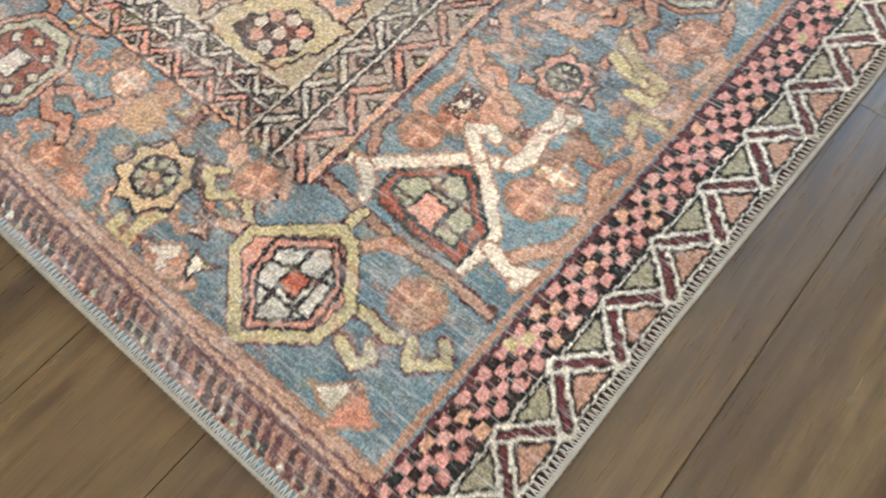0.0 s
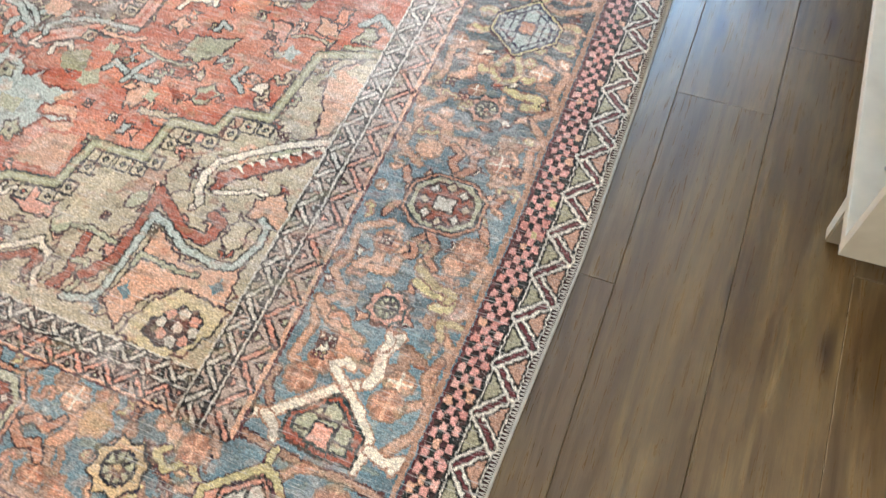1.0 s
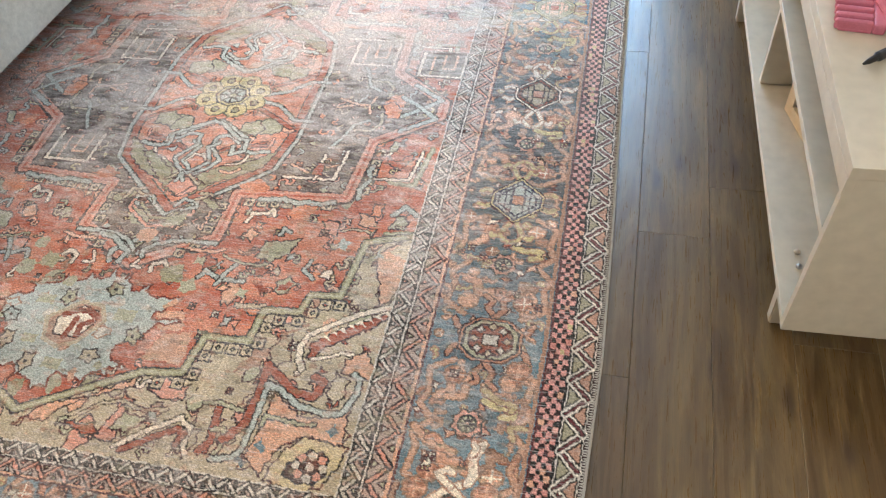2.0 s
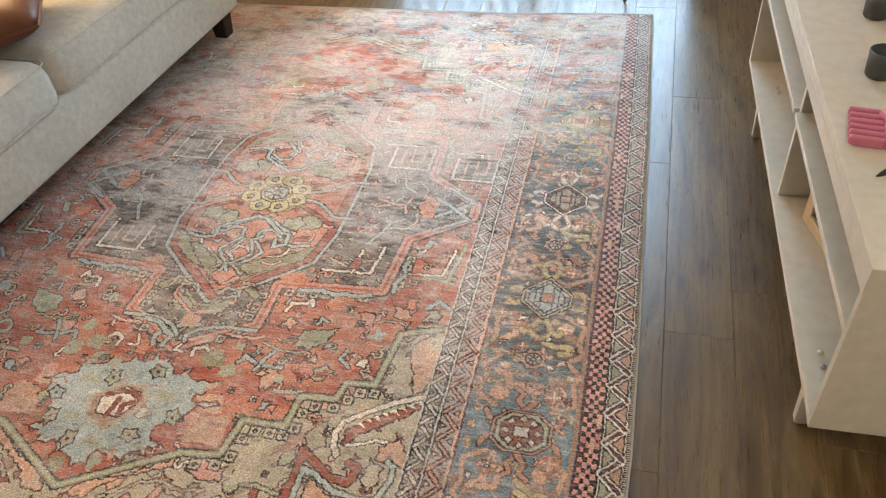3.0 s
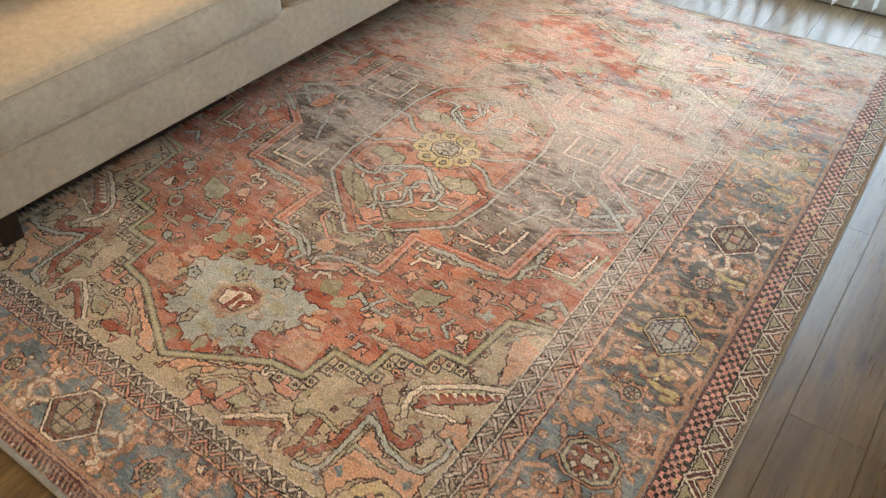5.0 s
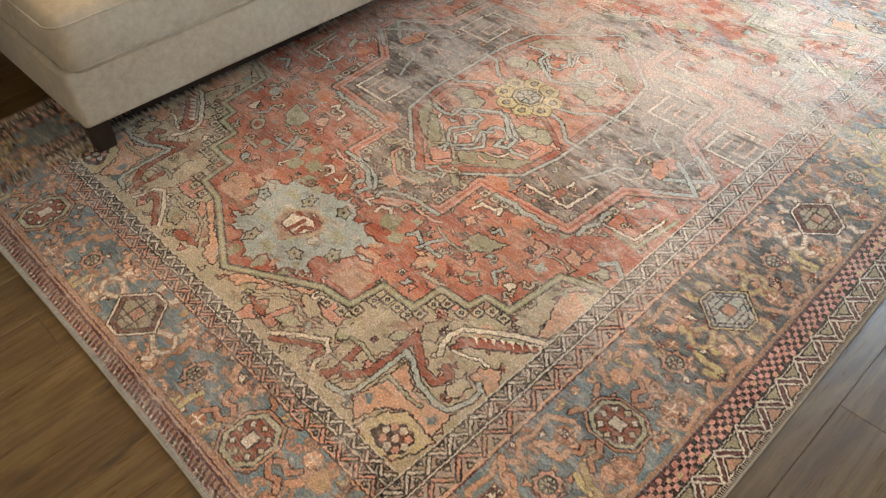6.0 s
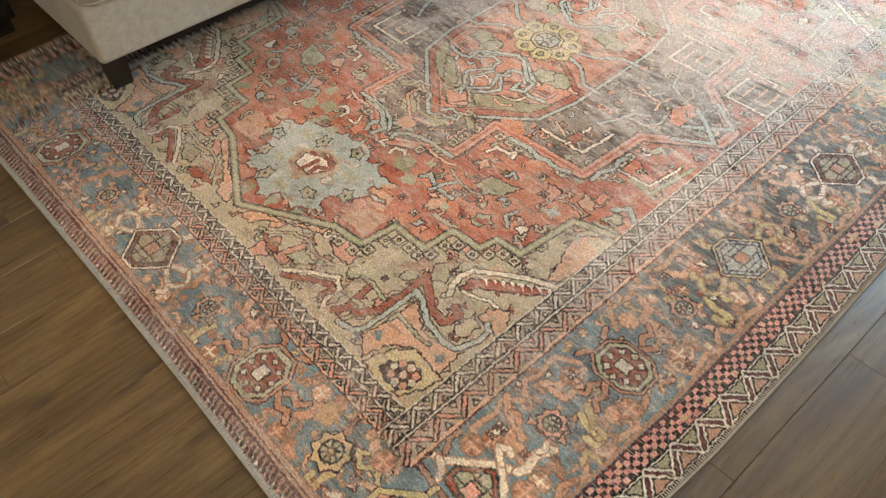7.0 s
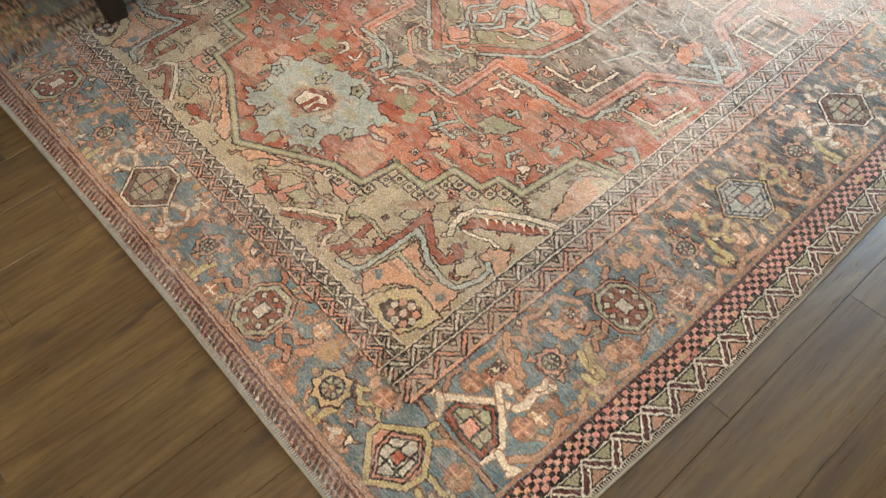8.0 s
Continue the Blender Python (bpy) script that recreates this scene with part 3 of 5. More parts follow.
def dark_cartouche(u, v, turn, outer, heart, s=1.0):
    """The border's rust hexagon with a pale square heart."""
    P = lambda pts, k=1.0: put(pts, u, v, s * k, turn)
    for sv in (1, -1):
        for su in (1, -1):
            g = lambda pts: P([(x * su, y * sv) for x, y in pts])
            cord(g([(.0, .07), (.022, .098), (.012, .122), (.034, .140)]), 0.013 * s, outer, BROWN, 0.004)
            cord(g([(.064, .02), (.09, .032), (.10, .055)]), 0.013 * s, outer, BROWN, 0.004)
    o = [(-.068, -.028), (-.034, -.058), (.034, -.058), (.068, -.028), (.068, .028), (.034, .058), (-.034, .058), (-.068, .028)]
    shape(P(o, 1.15), outer, BROWN, 0.004)
    shape(P(o), SAGE, COAL, 0.005)
    shape(P(o, 0.78), RUST * 0.7, BROWN, 0.005)
    for k in range(8):
        q = put([(0.041, 0)], 0, 0, 1, 45 * k)[0]
        shape(put(ring(4, .011), *P([q])[0]), WHITE_D if k % 2 else TAN, BROWN, 0.004)
    shape(P([(-.020, -.016), (.020, -.016), (.020, .016), (-.020, .016)]), heart, BROWN, 0.005)


def leaf(u, v, s, c1, c2, turn):
    shape(put([(-1, -.5), (.1, -.25), (.9, -.9), (.75, .2), (0, .9), (-.35, .1)], u, v, s, turn), c1, BROWN * 1.3, 0.003)
    fill(put([(-.1, -.15), (.75, -.65), (.62, .15), (0.05, .7)], u, v, s, turn), c2)


def scroll(u, v, s, col, edge, turn, flip=1):
    pts = put([(-.9, .2), (-.5, .75), (.1, .6), (.2, .0), (-.15, -.3), (.2, -.75), (.85, -.6), (.9, -.1)], u, v, s, turn, flip)
    cord(pts, s * 0.26, col, edge, 0.005)


def hook(u, v, s, col, edge, turn, flip=1):
    cord(put([(-.9, -.5), (-.2, -.5), (.1, 0), (.7, .1), (.8, .6), (.35, .75)], u, v, s, turn, flip), s * 0.28, col, edge, 0.005)


def tick(u, v, s, col, edge, turn):
    cord(put([(-.7, .5), (0, -.3), (.8, .4)], u, v, s, turn), s * 0.24, col, edge, 0.004)


def tiny_flower(u, v, s, c1, c2, edge):
    shape(put(ring(8, s, None, 0.28), u, v), c1, edge, 0.0035)
    shape(put(ring(4, s * 0.42), u, v), c2, edge, 0.003)


# -- grounds --
FU0, FU1, FV0, FV1 = 0.505, 2.14, 0.338, 2.742
band(0, RW, 0, RL, BLUE)
tone = value_noise(0.10, 0.05, 3)
canvas[:] = BLUE + (DKBLUE - BLUE) * np.clip((tone - 0.35) * 2.2, 0, 1)[..., None]
dark = np.clip(1 - np.abs(VV - 1.42) / 0.62, 0, 1) ** 0.5
dark = (dark[:, None] * (UU < 0.42)[None, :]).astype(np.float32)
canvas[:] = canvas * (1 - dark[..., None] * 0.75) + (COAL * 1.15) * (dark[..., None] * 0.75)

# -- main border --
SIDE = [(0.319, "ivory"), (0.767, "rust"), (1.225, "gold"), (1.682, "ivory"), (2.157, "gold2"), (2.62, "rust")]
NEAR = [(0.81, "rust"), (1.340, "ivory"), (1.915, "rust"), (2.36, "gold2")]


def border_medallion(u, v, turn, what, s=1.0):
    if what == "ivory":
        cartouche(u, v, turn, CREAM, RUST * .55, TAN * .8, PINK_D, CREAM * .95, s)
    elif what == "gold":
        cartouche(u, v, turn, YELLOW, GREYBLUE, GREYBLUE, ORANGE, YELLOW, s, dye("4a4a58"))
    elif what == "gold2":
        cartouche(u, v, turn, YELLOW, TAN, PEACH, RUST, YELLOW, s, OLIVE_D)
    else:
        dark_cartouche(u, v, turn, ORANGE, WHITE_D, s)


def border_gap(u, v, turn, half):
    """Rosette, snakes, hooks, crosses and vines between two medallions; turn 0 runs along v."""
    P = lambda pts: put(pts, u, v, 1, turn)
    for sv in (1, -1):
        for su in (1, -1):
            g = lambda pts: P([(x * su, y * sv) for x, y in pts])
            cord(g([(.068, half * .98), (.118, half * .80), (.108, half * .42), (.122, half * .22), (.085, 0.0)]), 0.011, PEACH * 0.82, LTBROWN * .75, 0.004)
    g = lambda pts: P(pts)
    cord(g([(.082, -.052), (.055, -.062), (.044, -.095), (.010, -.088), (-.01, -.105)]), 0.019, (ORANGE + PEACH) / 2, LTBROWN * .7, 0.005)
    cord(g([(-.02, .062), (-.045, .052), (-.088, .055), (-.086, .030), (-.065, .028)]), 0.016, YELLOW, LTBROWN * .7, 0.005)
    cord(g([(.088, .060), (.060, .078), (.062, .108), (.028, .112)]), 0.017, PEACH, LTBROWN * .7, 0.005)
    cord(g([(-.085, -.070), (-.055, -.058), (-.060, -.095), (-.025, -.100)]), 0.015, LTBROWN, LTBROWN * .7, 0.005)
    rosette(*P([(0, 0)])[0], 0.034, PINK_D, SAGE, COAL)
    for x, y in ((.058, half * .74), (-.068, half * .72), (.066, -half * .74), (-.066, -half * .70)):
        cu, cv = P([(x, y)])[0]
        cross_flower(cu, cv, 0.024, rr.choice((ORANGE, PINK_D, PEACH)), rr.choice((CREAM, PEACH)), rr.uniform(-8, 8))
    for k in range(9):
        cu, cv = P([(rr.uniform(-.12, .12), rr.uniform(-half, half) * .9)])[0]
        rr.choice((tiny_flower, lambda a, b, s, c, d, e: leaf(a, b, s * 1.4, c, d, rr.uniform(0, 360))))(cu, cv, rr.uniform(.009, .014), rr.choice((PEACH, ORANGE, YELLOW, CREAM)), rr.choice((RUST, PINK_D, CREAM)), BROWN * 1.4)


vs = [s[0] for s in SIDE]
ORANGE_F, PINK_F = ORANGE, PINK_D
ORANGE, PINK_D = ORANGE * .45 + LTBROWN * .5, PINK_D * .55 + LTBROWN * .45
for v0, v1 in zip(vs, vs[1:] + [3.05]):
    border_gap(0.255, (v0 + v1) / 2, 0, (v1 - v0) / 2 * 0.72)
    border_gap(RW - 0.255, (v0 + v1) / 2, 180, (v1 - v0) / 2 * 0.72)
us = [0.324] + [n[0] for n in NEAR]
for u0, u1 in zip(us, us[1:]):
    border_gap((u0 + u1) / 2 - 0.012, 0.160, 90, (u1 - u0) / 2 * 0.62)
    border_gap((u0 + u1) / 2, RL - 0.150, 270, (u1 - u0) / 2 * 0.62)
def small_fill(u0, u1, v0, v1, count, gap):
    seen = []
    for _ in range(count):
        u, v = rr.uniform(u0, u1), rr.uniform(v0, v1)
        c = canvas[min(int(v / CELL), NV - 1), min(int(u / CELL), NU - 1)]
        if c[0] > c[2] * 1.12 or any((u - a) ** 2 + (v - b) ** 2 < gap * gap for a, b in seen):
            continue
        seen.append((u, v))
        s, k = rr.uniform(.010, .020), rr.random()
        col, two = rr.choice((PEACH, ORANGE, LTBROWN, YELLOW, PEACH, YELLOW, PINK_D)), rr.choice((CREAM, PEACH, ORANGE))
        soft_edge = LTBROWN * .8
        if k < .3:
            leaf(u, v, s, col, two, rr.uniform(0, 360))
        elif k < .6:
            hook(u, v, s, col, soft_edge, rr.uniform(0, 360), rr.choice((1, -1)))
        elif k < .8:
            scroll(u, v, s * 1.1, col, soft_edge, rr.uniform(0, 360), rr.choice((1, -1)))
        else:
            cross_flower(u, v, s * .8, col, two, 45 * rr.randrange(2))


small_fill(.14, .39, .5, RL - .2, 2600, .036)
small_fill(.40, RW - .2, .08, .25, 2600, .036)
small_fill(.14, RW - .2, RL - .24, RL - .08, 1500, .036)
for v, what in SIDE[1:]:
    border_medallion(0.250, v, 0, what, 0.92)
    border_medallion(RW - 0.25, v, 0, what, 0.92)
for u, what in NEAR:
    border_medallion(u, 0.153, 90, what, 1.04)
    border_medallion(u, RL - 0.145, 90, what, 0.8)
cartouche(0.277, RL - 0.12, 90, TAN, RUST, SAGE, PINK_D, PEACH, 0.7)

ORANGE, PINK_D = ORANGE_F, PINK_F
# the corner by the two bound edges
cord([(0.515, 0.270), (0.448, 0.268), (0.402, 0.275), (0.272, 0.261), (0.197, 0.263), (0.143, 0.259)], 0.01, LTBROWN * 1.1, BROWN * 1.4, 0.004)
cord([(0.168, 0.319), (0.131, 0.365), (0.131, 0.415), (0.155, 0.450), (0.143, 0.486)], 0.012, PEACH * .8, LTBROWN * .7, 0.004)
cord([(0.305, 0.227), (0.277, 0.257), (0.256, 0.261)], 0.012, PEACH * .8, LTBROWN * .7, 0.004)
cord([(0.377, 0.523), (0.347, 0.497), (0.311, 0.483), (0.281, 0.475)], 0.016, PEACH * .9, LTBROWN * .7, 0.004)
cord([(0.342, 0.501), (0.326, 0.508), (0.311, 0.493)], 0.01, ORANGE * .5 + PEACH * .45, LTBROWN * .7, 0.004)
cord([(0.241, 0.632), (0.202, 0.608), (0.168, 0.603), (0.174, 0.588)], 0.013, YELLOW * .7 + LTBROWN * .25, LTBROWN * .7, 0.004)
cord([(0.159, 0.521), (0.171, 0.550), (0.150, 0.552), (0.132, 0.551)], 0.011, YELLOW * .7 + LTBROWN * .25, LTBROWN * .7, 0.004)
cord([(0.321, 0.605), (0.283, 0.611), (0.283, 0.634)], 0.014, PEACH * .9, LTBROWN * .7, 0.004)
cord([(0.370, 0.333), (0.388, 0.363), (0.383, 0.387)], 0.01, LTBROWN, BROWN * 1.4, 0.004)
cord([(0.394, 0.308), (0.362, 0.315), (0.329, 0.345), (0.275, 0.391), (0.236, 0.412)], 0.015, CREAM, LTBROWN, 0.004)
cord([(0.236, 0.412), (0.227, 0.430), (0.235, 0.467), (0.218, 0.502)], 0.018, CREAM, LTBROWN, 0.004)
cord([(0.237, 0.475), (0.232, 0.489), (0.238, 0.503)], 0.012, CREAM, LTBROWN, 0.004)
cord([(0.268, 0.396), (0.302, 0.422), (0.283, 0.436), (0.270, 0.430)], 0.014, CREAM, LTBROWN, 0.004)
cord([(0.369, 0.314), (0.345, 0.301), (0.336, 0.285)], 0.014, CREAM, LTBROWN, 0.004)
cord([(0.259, 0.391), (0.228, 0.365), (0.194, 0.331), (0.193, 0.303), (0.198, 0.282)], 0.013, CREAM, LTBROWN, 0.004)
cord([(0.190, 0.317), (0.160, 0.308), (0.136, 0.319), (0.144, 0.301)], 0.014, CREAM, LTBROWN, 0.004)
shape([(0.330, 0.290), (0.331, 0.328), (0.269, 0.384), (0.205, 0.331), (0.203, 0.281), (0.260, 0.279)], RUST * .8, COAL, 0.006)
shape([(0.319, 0.307), (0.319, 0.326), (0.268, 0.370), (0.222, 0.331), (0.219, 0.294), (0.266, 0.292)], SAGE * .95, COAL, 0.005)
line([(0.281, 0.284), (0.281, 0.365)], 0.005, COAL)
line([(0.248, 0.288), (0.248, 0.358)], 0.005, COAL)
line([(0.318, 0.313), (0.212, 0.309)], 0.005, COAL)
line([(0.305, 0.340), (0.229, 0.338)], 0.005, COAL)
shape([(0.290, 0.297), (0.285, 0.331), (0.252, 0.327), (0.251, 0.293)], PINK_D * 1.1, COAL, 0.004)
cord([(0.326, 0.237), (0.324, 0.265)], 0.013, YELLOW, BROWN * 1.5, 0.004)
cord([(0.325, 0.076), (0.327, 0.059), (0.303, 0.056)], 0.014, YELLOW, BROWN * 1.5, 0.004)
cord([(0.258, 0.179), (0.232, 0.182), (0.206, 0.178), (0.186, 0.190)], 0.012, YELLOW, BROWN * 1.5, 0.004)
cord([(0.243, 0.145), (0.214, 0.134), (0.203, 0.151), (0.215, 0.160)], 0.011, YELLOW, BROWN * 1.5, 0.004)
cord([(0.186, 0.190), (0.171, 0.166), (0.142, 0.193), (0.158, 0.208)], 0.011, YELLOW, BROWN * 1.5, 0.004)
cord([(0.403, 0.173), (0.439, 0.205), (0.471, 0.179), (0.498, 0.200), (0.481, 0.211)], 0.011, YELLOW, BROWN * 1.5, 0.004)
cord([(0.401, 0.175), (0.436, 0.162)], 0.012, PEACH * .85, BROWN * 1.5, 0.004)
shape([(0.328, 0.079), (0.401, 0.150), (0.400, 0.177), (0.327, 0.238), (0.306, 0.232), (0.257, 0.177), (0.262, 0.132)], PINK_D, BROWN * 1.5, 0.018)
line([(0.328, 0.079), (0.401, 0.150), (0.400, 0.177), (0.327, 0.238), (0.306, 0.232), (0.257, 0.177), (0.262, 0.132)], .0125, YELLOW, True)
shape([(0.326, 0.093), (0.371, 0.142), (0.374, 0.187), (0.320, 0.227), (0.279, 0.188), (0.271, 0.135)], PINK_D * .9, BROWN, 0.005)
shape([(0.325, 0.105), (0.361, 0.145), (0.363, 0.180), (0.320, 0.215), (0.289, 0.186), (0.282, 0.140)], WHITE_D, COAL, 0.005)
line([(0.356, 0.136), (0.282, 0.140)], 0.005, COAL)
line([(0.361, 0.165), (0.287, 0.183)], 0.005, COAL)
line([(0.333, 0.119), (0.333, 0.205)], 0.005, COAL)
line([(0.300, 0.122), (0.304, 0.202)], 0.005, COAL)
shape([(0.335, 0.149), (0.337, 0.176), (0.310, 0.173), (0.309, 0.146)], RUST * 1.1, COAL, 0.004)
shape([(0.234, 0.095), (0.214, 0.106), (0.199, 0.124), (0.196, 0.105), (0.198, 0.083), (0.213, 0.086)], CREAM * .95, LTBROWN, 0.004)
shape([(0.194, 0.102), (0.192, 0.124), (0.168, 0.108), (0.152, 0.104), (0.181, 0.079), (0.195, 0.063), (0.197, 0.081)], ORANGE * .5 + PINK_D * .45, LTBROWN, 0.004)
shape([(0.480, 0.088), (0.461, 0.111), (0.442, 0.118), (0.441, 0.094), (0.447, 0.072), (0.462, 0.089)], CREAM * .9, LTBROWN, 0.004)
shape([(0.448, 0.092), (0.434, 0.112), (0.431, 0.093)], ORANGE, LTBROWN, 0.004)
shape([(0.642, 0.192), (0.637, 0.227), (0.615, 0.239), (0.583, 0.207), (0.592, 0.185), (0.625, 0.174)], YELLOW * .5 + ORANGE * .4, LTBROWN, 0.004)
shape([(0.622, 0.074), (0.617, 0.102), (0.574, 0.089), (0.600, 0.073)], ORANGE * .5 + PEACH * .4, LTBROWN, 0.004)
cross_flower(0.208, 0.223, 0.03, ORANGE * .4 + LTBROWN * .6, PEACH, 0)
cross_flower(0.193, 0.391, 0.028, ORANGE * .4 + LTBROWN * .6, PEACH, 0)
cross_flower(0.344, 0.385, 0.026, ORANGE * .4 + LTBROWN * .6, PEACH, 0)
cross_flower(0.443, 0.224, 0.026, ORANGE * .4 + LTBROWN * .6, PEACH, 0)
cross_flower(0.175, 0.693, 0.026, ORANGE * .4 + LTBROWN * .6, PEACH, 0)
rosette(0.538, 0.155, 0.046, YELLOW * .6 + PEACH * .4, SAGE, COAL)
rosette(0.263, 0.545, 0.034, PINK_D * .9, SAGE, COAL)

# -- field --
UA, UM, UH, VC = 1.32, 1.25, 1.232, 1.577


def flipped(axis, ends, p):
    """Points mirrored to the far side of an axis, to the far end, or to both."""
    return [(2 * axis - u if axis else u, 2 * VC - v if ends else v) for u, v in p]


def four(half, axis):
    """A closed outline from its quarter: (distance from the axis, v) from the near tip to the side."""
    right, left = [(axis - a, v) for a, v in half], [(axis + a, v) for a, v in half]
    return right + flipped(0, 1, right[::-1]) + flipped(0, 1, left) + left[::-1]


def clutter(count, u0, u1, v0, v1, test, palette, edge, gap, sizes):
    """Small hooked and leafy motifs scattered as close as they lie in the weave."""
    placed = []
    for _ in range(count):
        u, v = rr.uniform(u0, u1), rr.uniform(v0, v1)
        c = canvas[min(int(v / CELL), NV - 1), min(int(u / CELL), NU - 1)]
        if not test(u, v, c) or any((u - a) ** 2 + (v - b) ** 2 < gap * gap for a, b in placed):
            continue
        placed.append((u, v))
        s, turn, flip = rr.uniform(*sizes), 45 * rr.randrange(8) + rr.uniform(-6, 6), rr.choice((1, -1))
        c1, c2 = rr.choice(palette), rr.choice(palette)
        kind = rr.random()
        if kind < 0.22:
            scroll(u, v, s, c1, edge, turn, flip)
        elif kind < 0.44:
            hook(u, v, s, c1, edge, turn, flip)
        elif kind < 0.58:
            tick(u, v, s * 0.8, c1, edge, turn)
        elif kind < 0.82:
            leaf(u, v, s * 0.9, c1, c2, turn)
        else:
            tiny_flower(u, v, s * 0.6, c1, c2, edge)


def patches(count, u0, u1, v0, v1, test, palette, edge, gap, sizes, lined=.6):
    """Angular islands of colour, some with a dark line round them."""
    placed = []
    for _ in range(count):
        u, v = rr.uniform(u0, u1), rr.uniform(v0, v1)
        c = canvas[min(int(v / CELL), NV - 1), min(int(u / CELL), NU - 1)]
        if not test(u, v, c) or any((u - a) ** 2 + (v - b) ** 2 < gap * gap for a, b in placed):
            continue
        placed.append((u, v))
        s, n = rr.uniform(*sizes), rr.choice((9, 10, 12, 14))
        shape(put([(s * rr.uniform(.45, 1.3) * math.cos(2 * math.pi * k / n), .7 * s * rr.uniform(.45, 1.3) * math.sin(2 * math.pi * k / n)) for k in range(n)], u, v, 1, 45 * rr.randrange(4)), rr.choice(palette), edge if rr.random() < lined else None, 0.0045)


def tile_row(p, q, axis, ends, ground):
    """A row of small outlined squares with a dot in each."""
    n = max(int(math.hypot(q[0] - p[0], q[1] - p[1]) / 0.036), 1)
    for k in range(n):
        f = (k + 0.5) / n
        (u, v), = flipped(axis, ends, [(p[0] + (q[0] - p[0]) * f, p[1] + (q[1] - p[1]) * f)])
        if FU0 + .02 < u < FU1 - .02:
            shape(put([(-1, -1), (1, -1), (1, 1), (-1, 1)], u, v, 0.0150), ground, COAL, 0.005)
            shape(put(ring(4, 0.0065), u, v), rr.choice((RUST, TAN * .8, SAGE)), COAL, 0.0045)


near = lambda c, k, e=0.02: float(np.abs(c - k).max()) < e
istan = lambda u, v, c: near(c, TAN, 0.05)
band(FU0, FU1, FV0, FV1, TAN)
patches(1500, FU0 + .03, FU1 - .03, FV0 + .03, FV1 - .03, istan, (SAGE, PEACH, TAN * .86, TAN * 1.12, PINK_D, LTBROWN * 1.1), BROWN * 1.2, 0.075, (.022, .05))
clutter(5000, FU0 + .02, FU1 - .02, FV0 + .02, FV1 - .02, istan, (SAGE, RUST, CREAM, ORANGE, TAN, PEACH), BROWN * 1.2, 0.052, (0.012, 0.026))

# the stepped red ground
STEP = [(0, .410), (.262, .553), (.362, .566), (.376, .671), (.490, .675), (.497, .768), (.590, .778), (.602, .832), (.677, .838), (.697, 1.022), (.835, 1.064)]
red = four(STEP, UA)
shape(red, RUST * 1.05, COAL, 0.026)
rust_tone = np.clip((value_noise(0.16, 0.07, 3) - 0.44) * 4.0, 0, 1)
isred = np.all(np.abs(canvas - RUST * 1.05) < 1e-4, axis=2)
canvas[isred] = canvas[isred] * (1 - rust_tone[isred][:, None] * .75) + (ORANGE * .6 + PINK_D * .4) * rust_tone[isred][:, None] * .75
isrust = lambda u, v, c: c[0] > 0.24 and c[1] < 0.24
patches(1500, FU0 + .03, FU1 - .03, .45, 2.72, isrust, (ORANGE, RUST * .82, PINK_D, PEACH * .9, SAGE * .9, OLIVE_D * 1.2), BROWN, 0.085, (.018, .044), .45)
clutter(6000, FU0 + .02, FU1 - .02, .45, 2.72, isrust, (GREYBLUE, OLIVE_D, CREAM, PEACH, SAGE, PINK_D), BROWN, 0.058, (0.012, 0.024))

# the medallion: a dark ground within a rose band
MED = [(0, .864), (.205, .985), (.200, 1.153), (.525, 1.172), (.540, 1.412), (.560, 1.425), (.720, 1.545), (.72, 1.577)]
med = four(MED, UM)
MEDC = (COAL * .6 + DUSK * .2 + BROWN * .25).astype(np.float32)
line(med, 0.050, BROWN, True)
shape(med, MEDC, None)
mtone = value_noise(0.07, 0.035, 3)
isd = np.all(np.abs(canvas - MEDC) < 1e-4, axis=2)
canvas[isd] = MEDC + (DUSK * 1.15 + LTBROWN * .12 - MEDC) * np.clip((mtone[isd] - .38) * 3.5, 0, 1)[:, None]
inmed = lambda u, v, c: float(c.max() - c.min()) < 0.09 and c[0] < 0.25
clutter(9000, UM - .74, UM + .74, VC - .72, VC + .72, inmed, (PEACH, TAN, SAGE, YELLOW, ORANGE, GREYBLUE, PINK_D, LTBROWN), BROWN, 0.036, (0.012, 0.026))
line(med, 0.042, BROWN, True)
line(med, 0.032, PINK_D * .95, True)
line(med, 0.008, RUST * 1.1, True)
for axis in (0, UM):
    for ends in (0, 1):
        tile_row((1.075, .952), (1.145, .905), axis, ends, TAN)
        tile_row((1.082, .985), (1.075, 1.120), axis, ends, TAN * 1.05)
        tile_row((.752, 1.136), (1.02, 1.122), axis, ends, TAN * 1.05)
        tile_row((.682, 1.19), (.676, 1.34), axis, ends, TAN * 1.05)

# the heart, a hexagon within the medallion
HEART = four([(0, 1.070), (.236, 1.270), (.262, 1.400), (.262, 1.577)], UH)
HEARTC = (ORANGE * .45 + PINK_D * .35 + RUST * .2).astype(np.float32)
line(HEART, 0.066, COAL, True)
line(HEART, 0.056, GREYBLUE, True)
shape(HEART, HEARTC, None)
line(HEART, 0.034, COAL, True)
line(HEART, 0.024, RUST * .92, True)
inheart = lambda u, v, c: near(c, HEARTC, 0.004)
patches(500, UH - .26, UH + .26, VC - .48, VC + .48, inheart, (PINK_D, ORANGE, PEACH, HEARTC * .85), BROWN, 0.06, (.02, .035), .3)


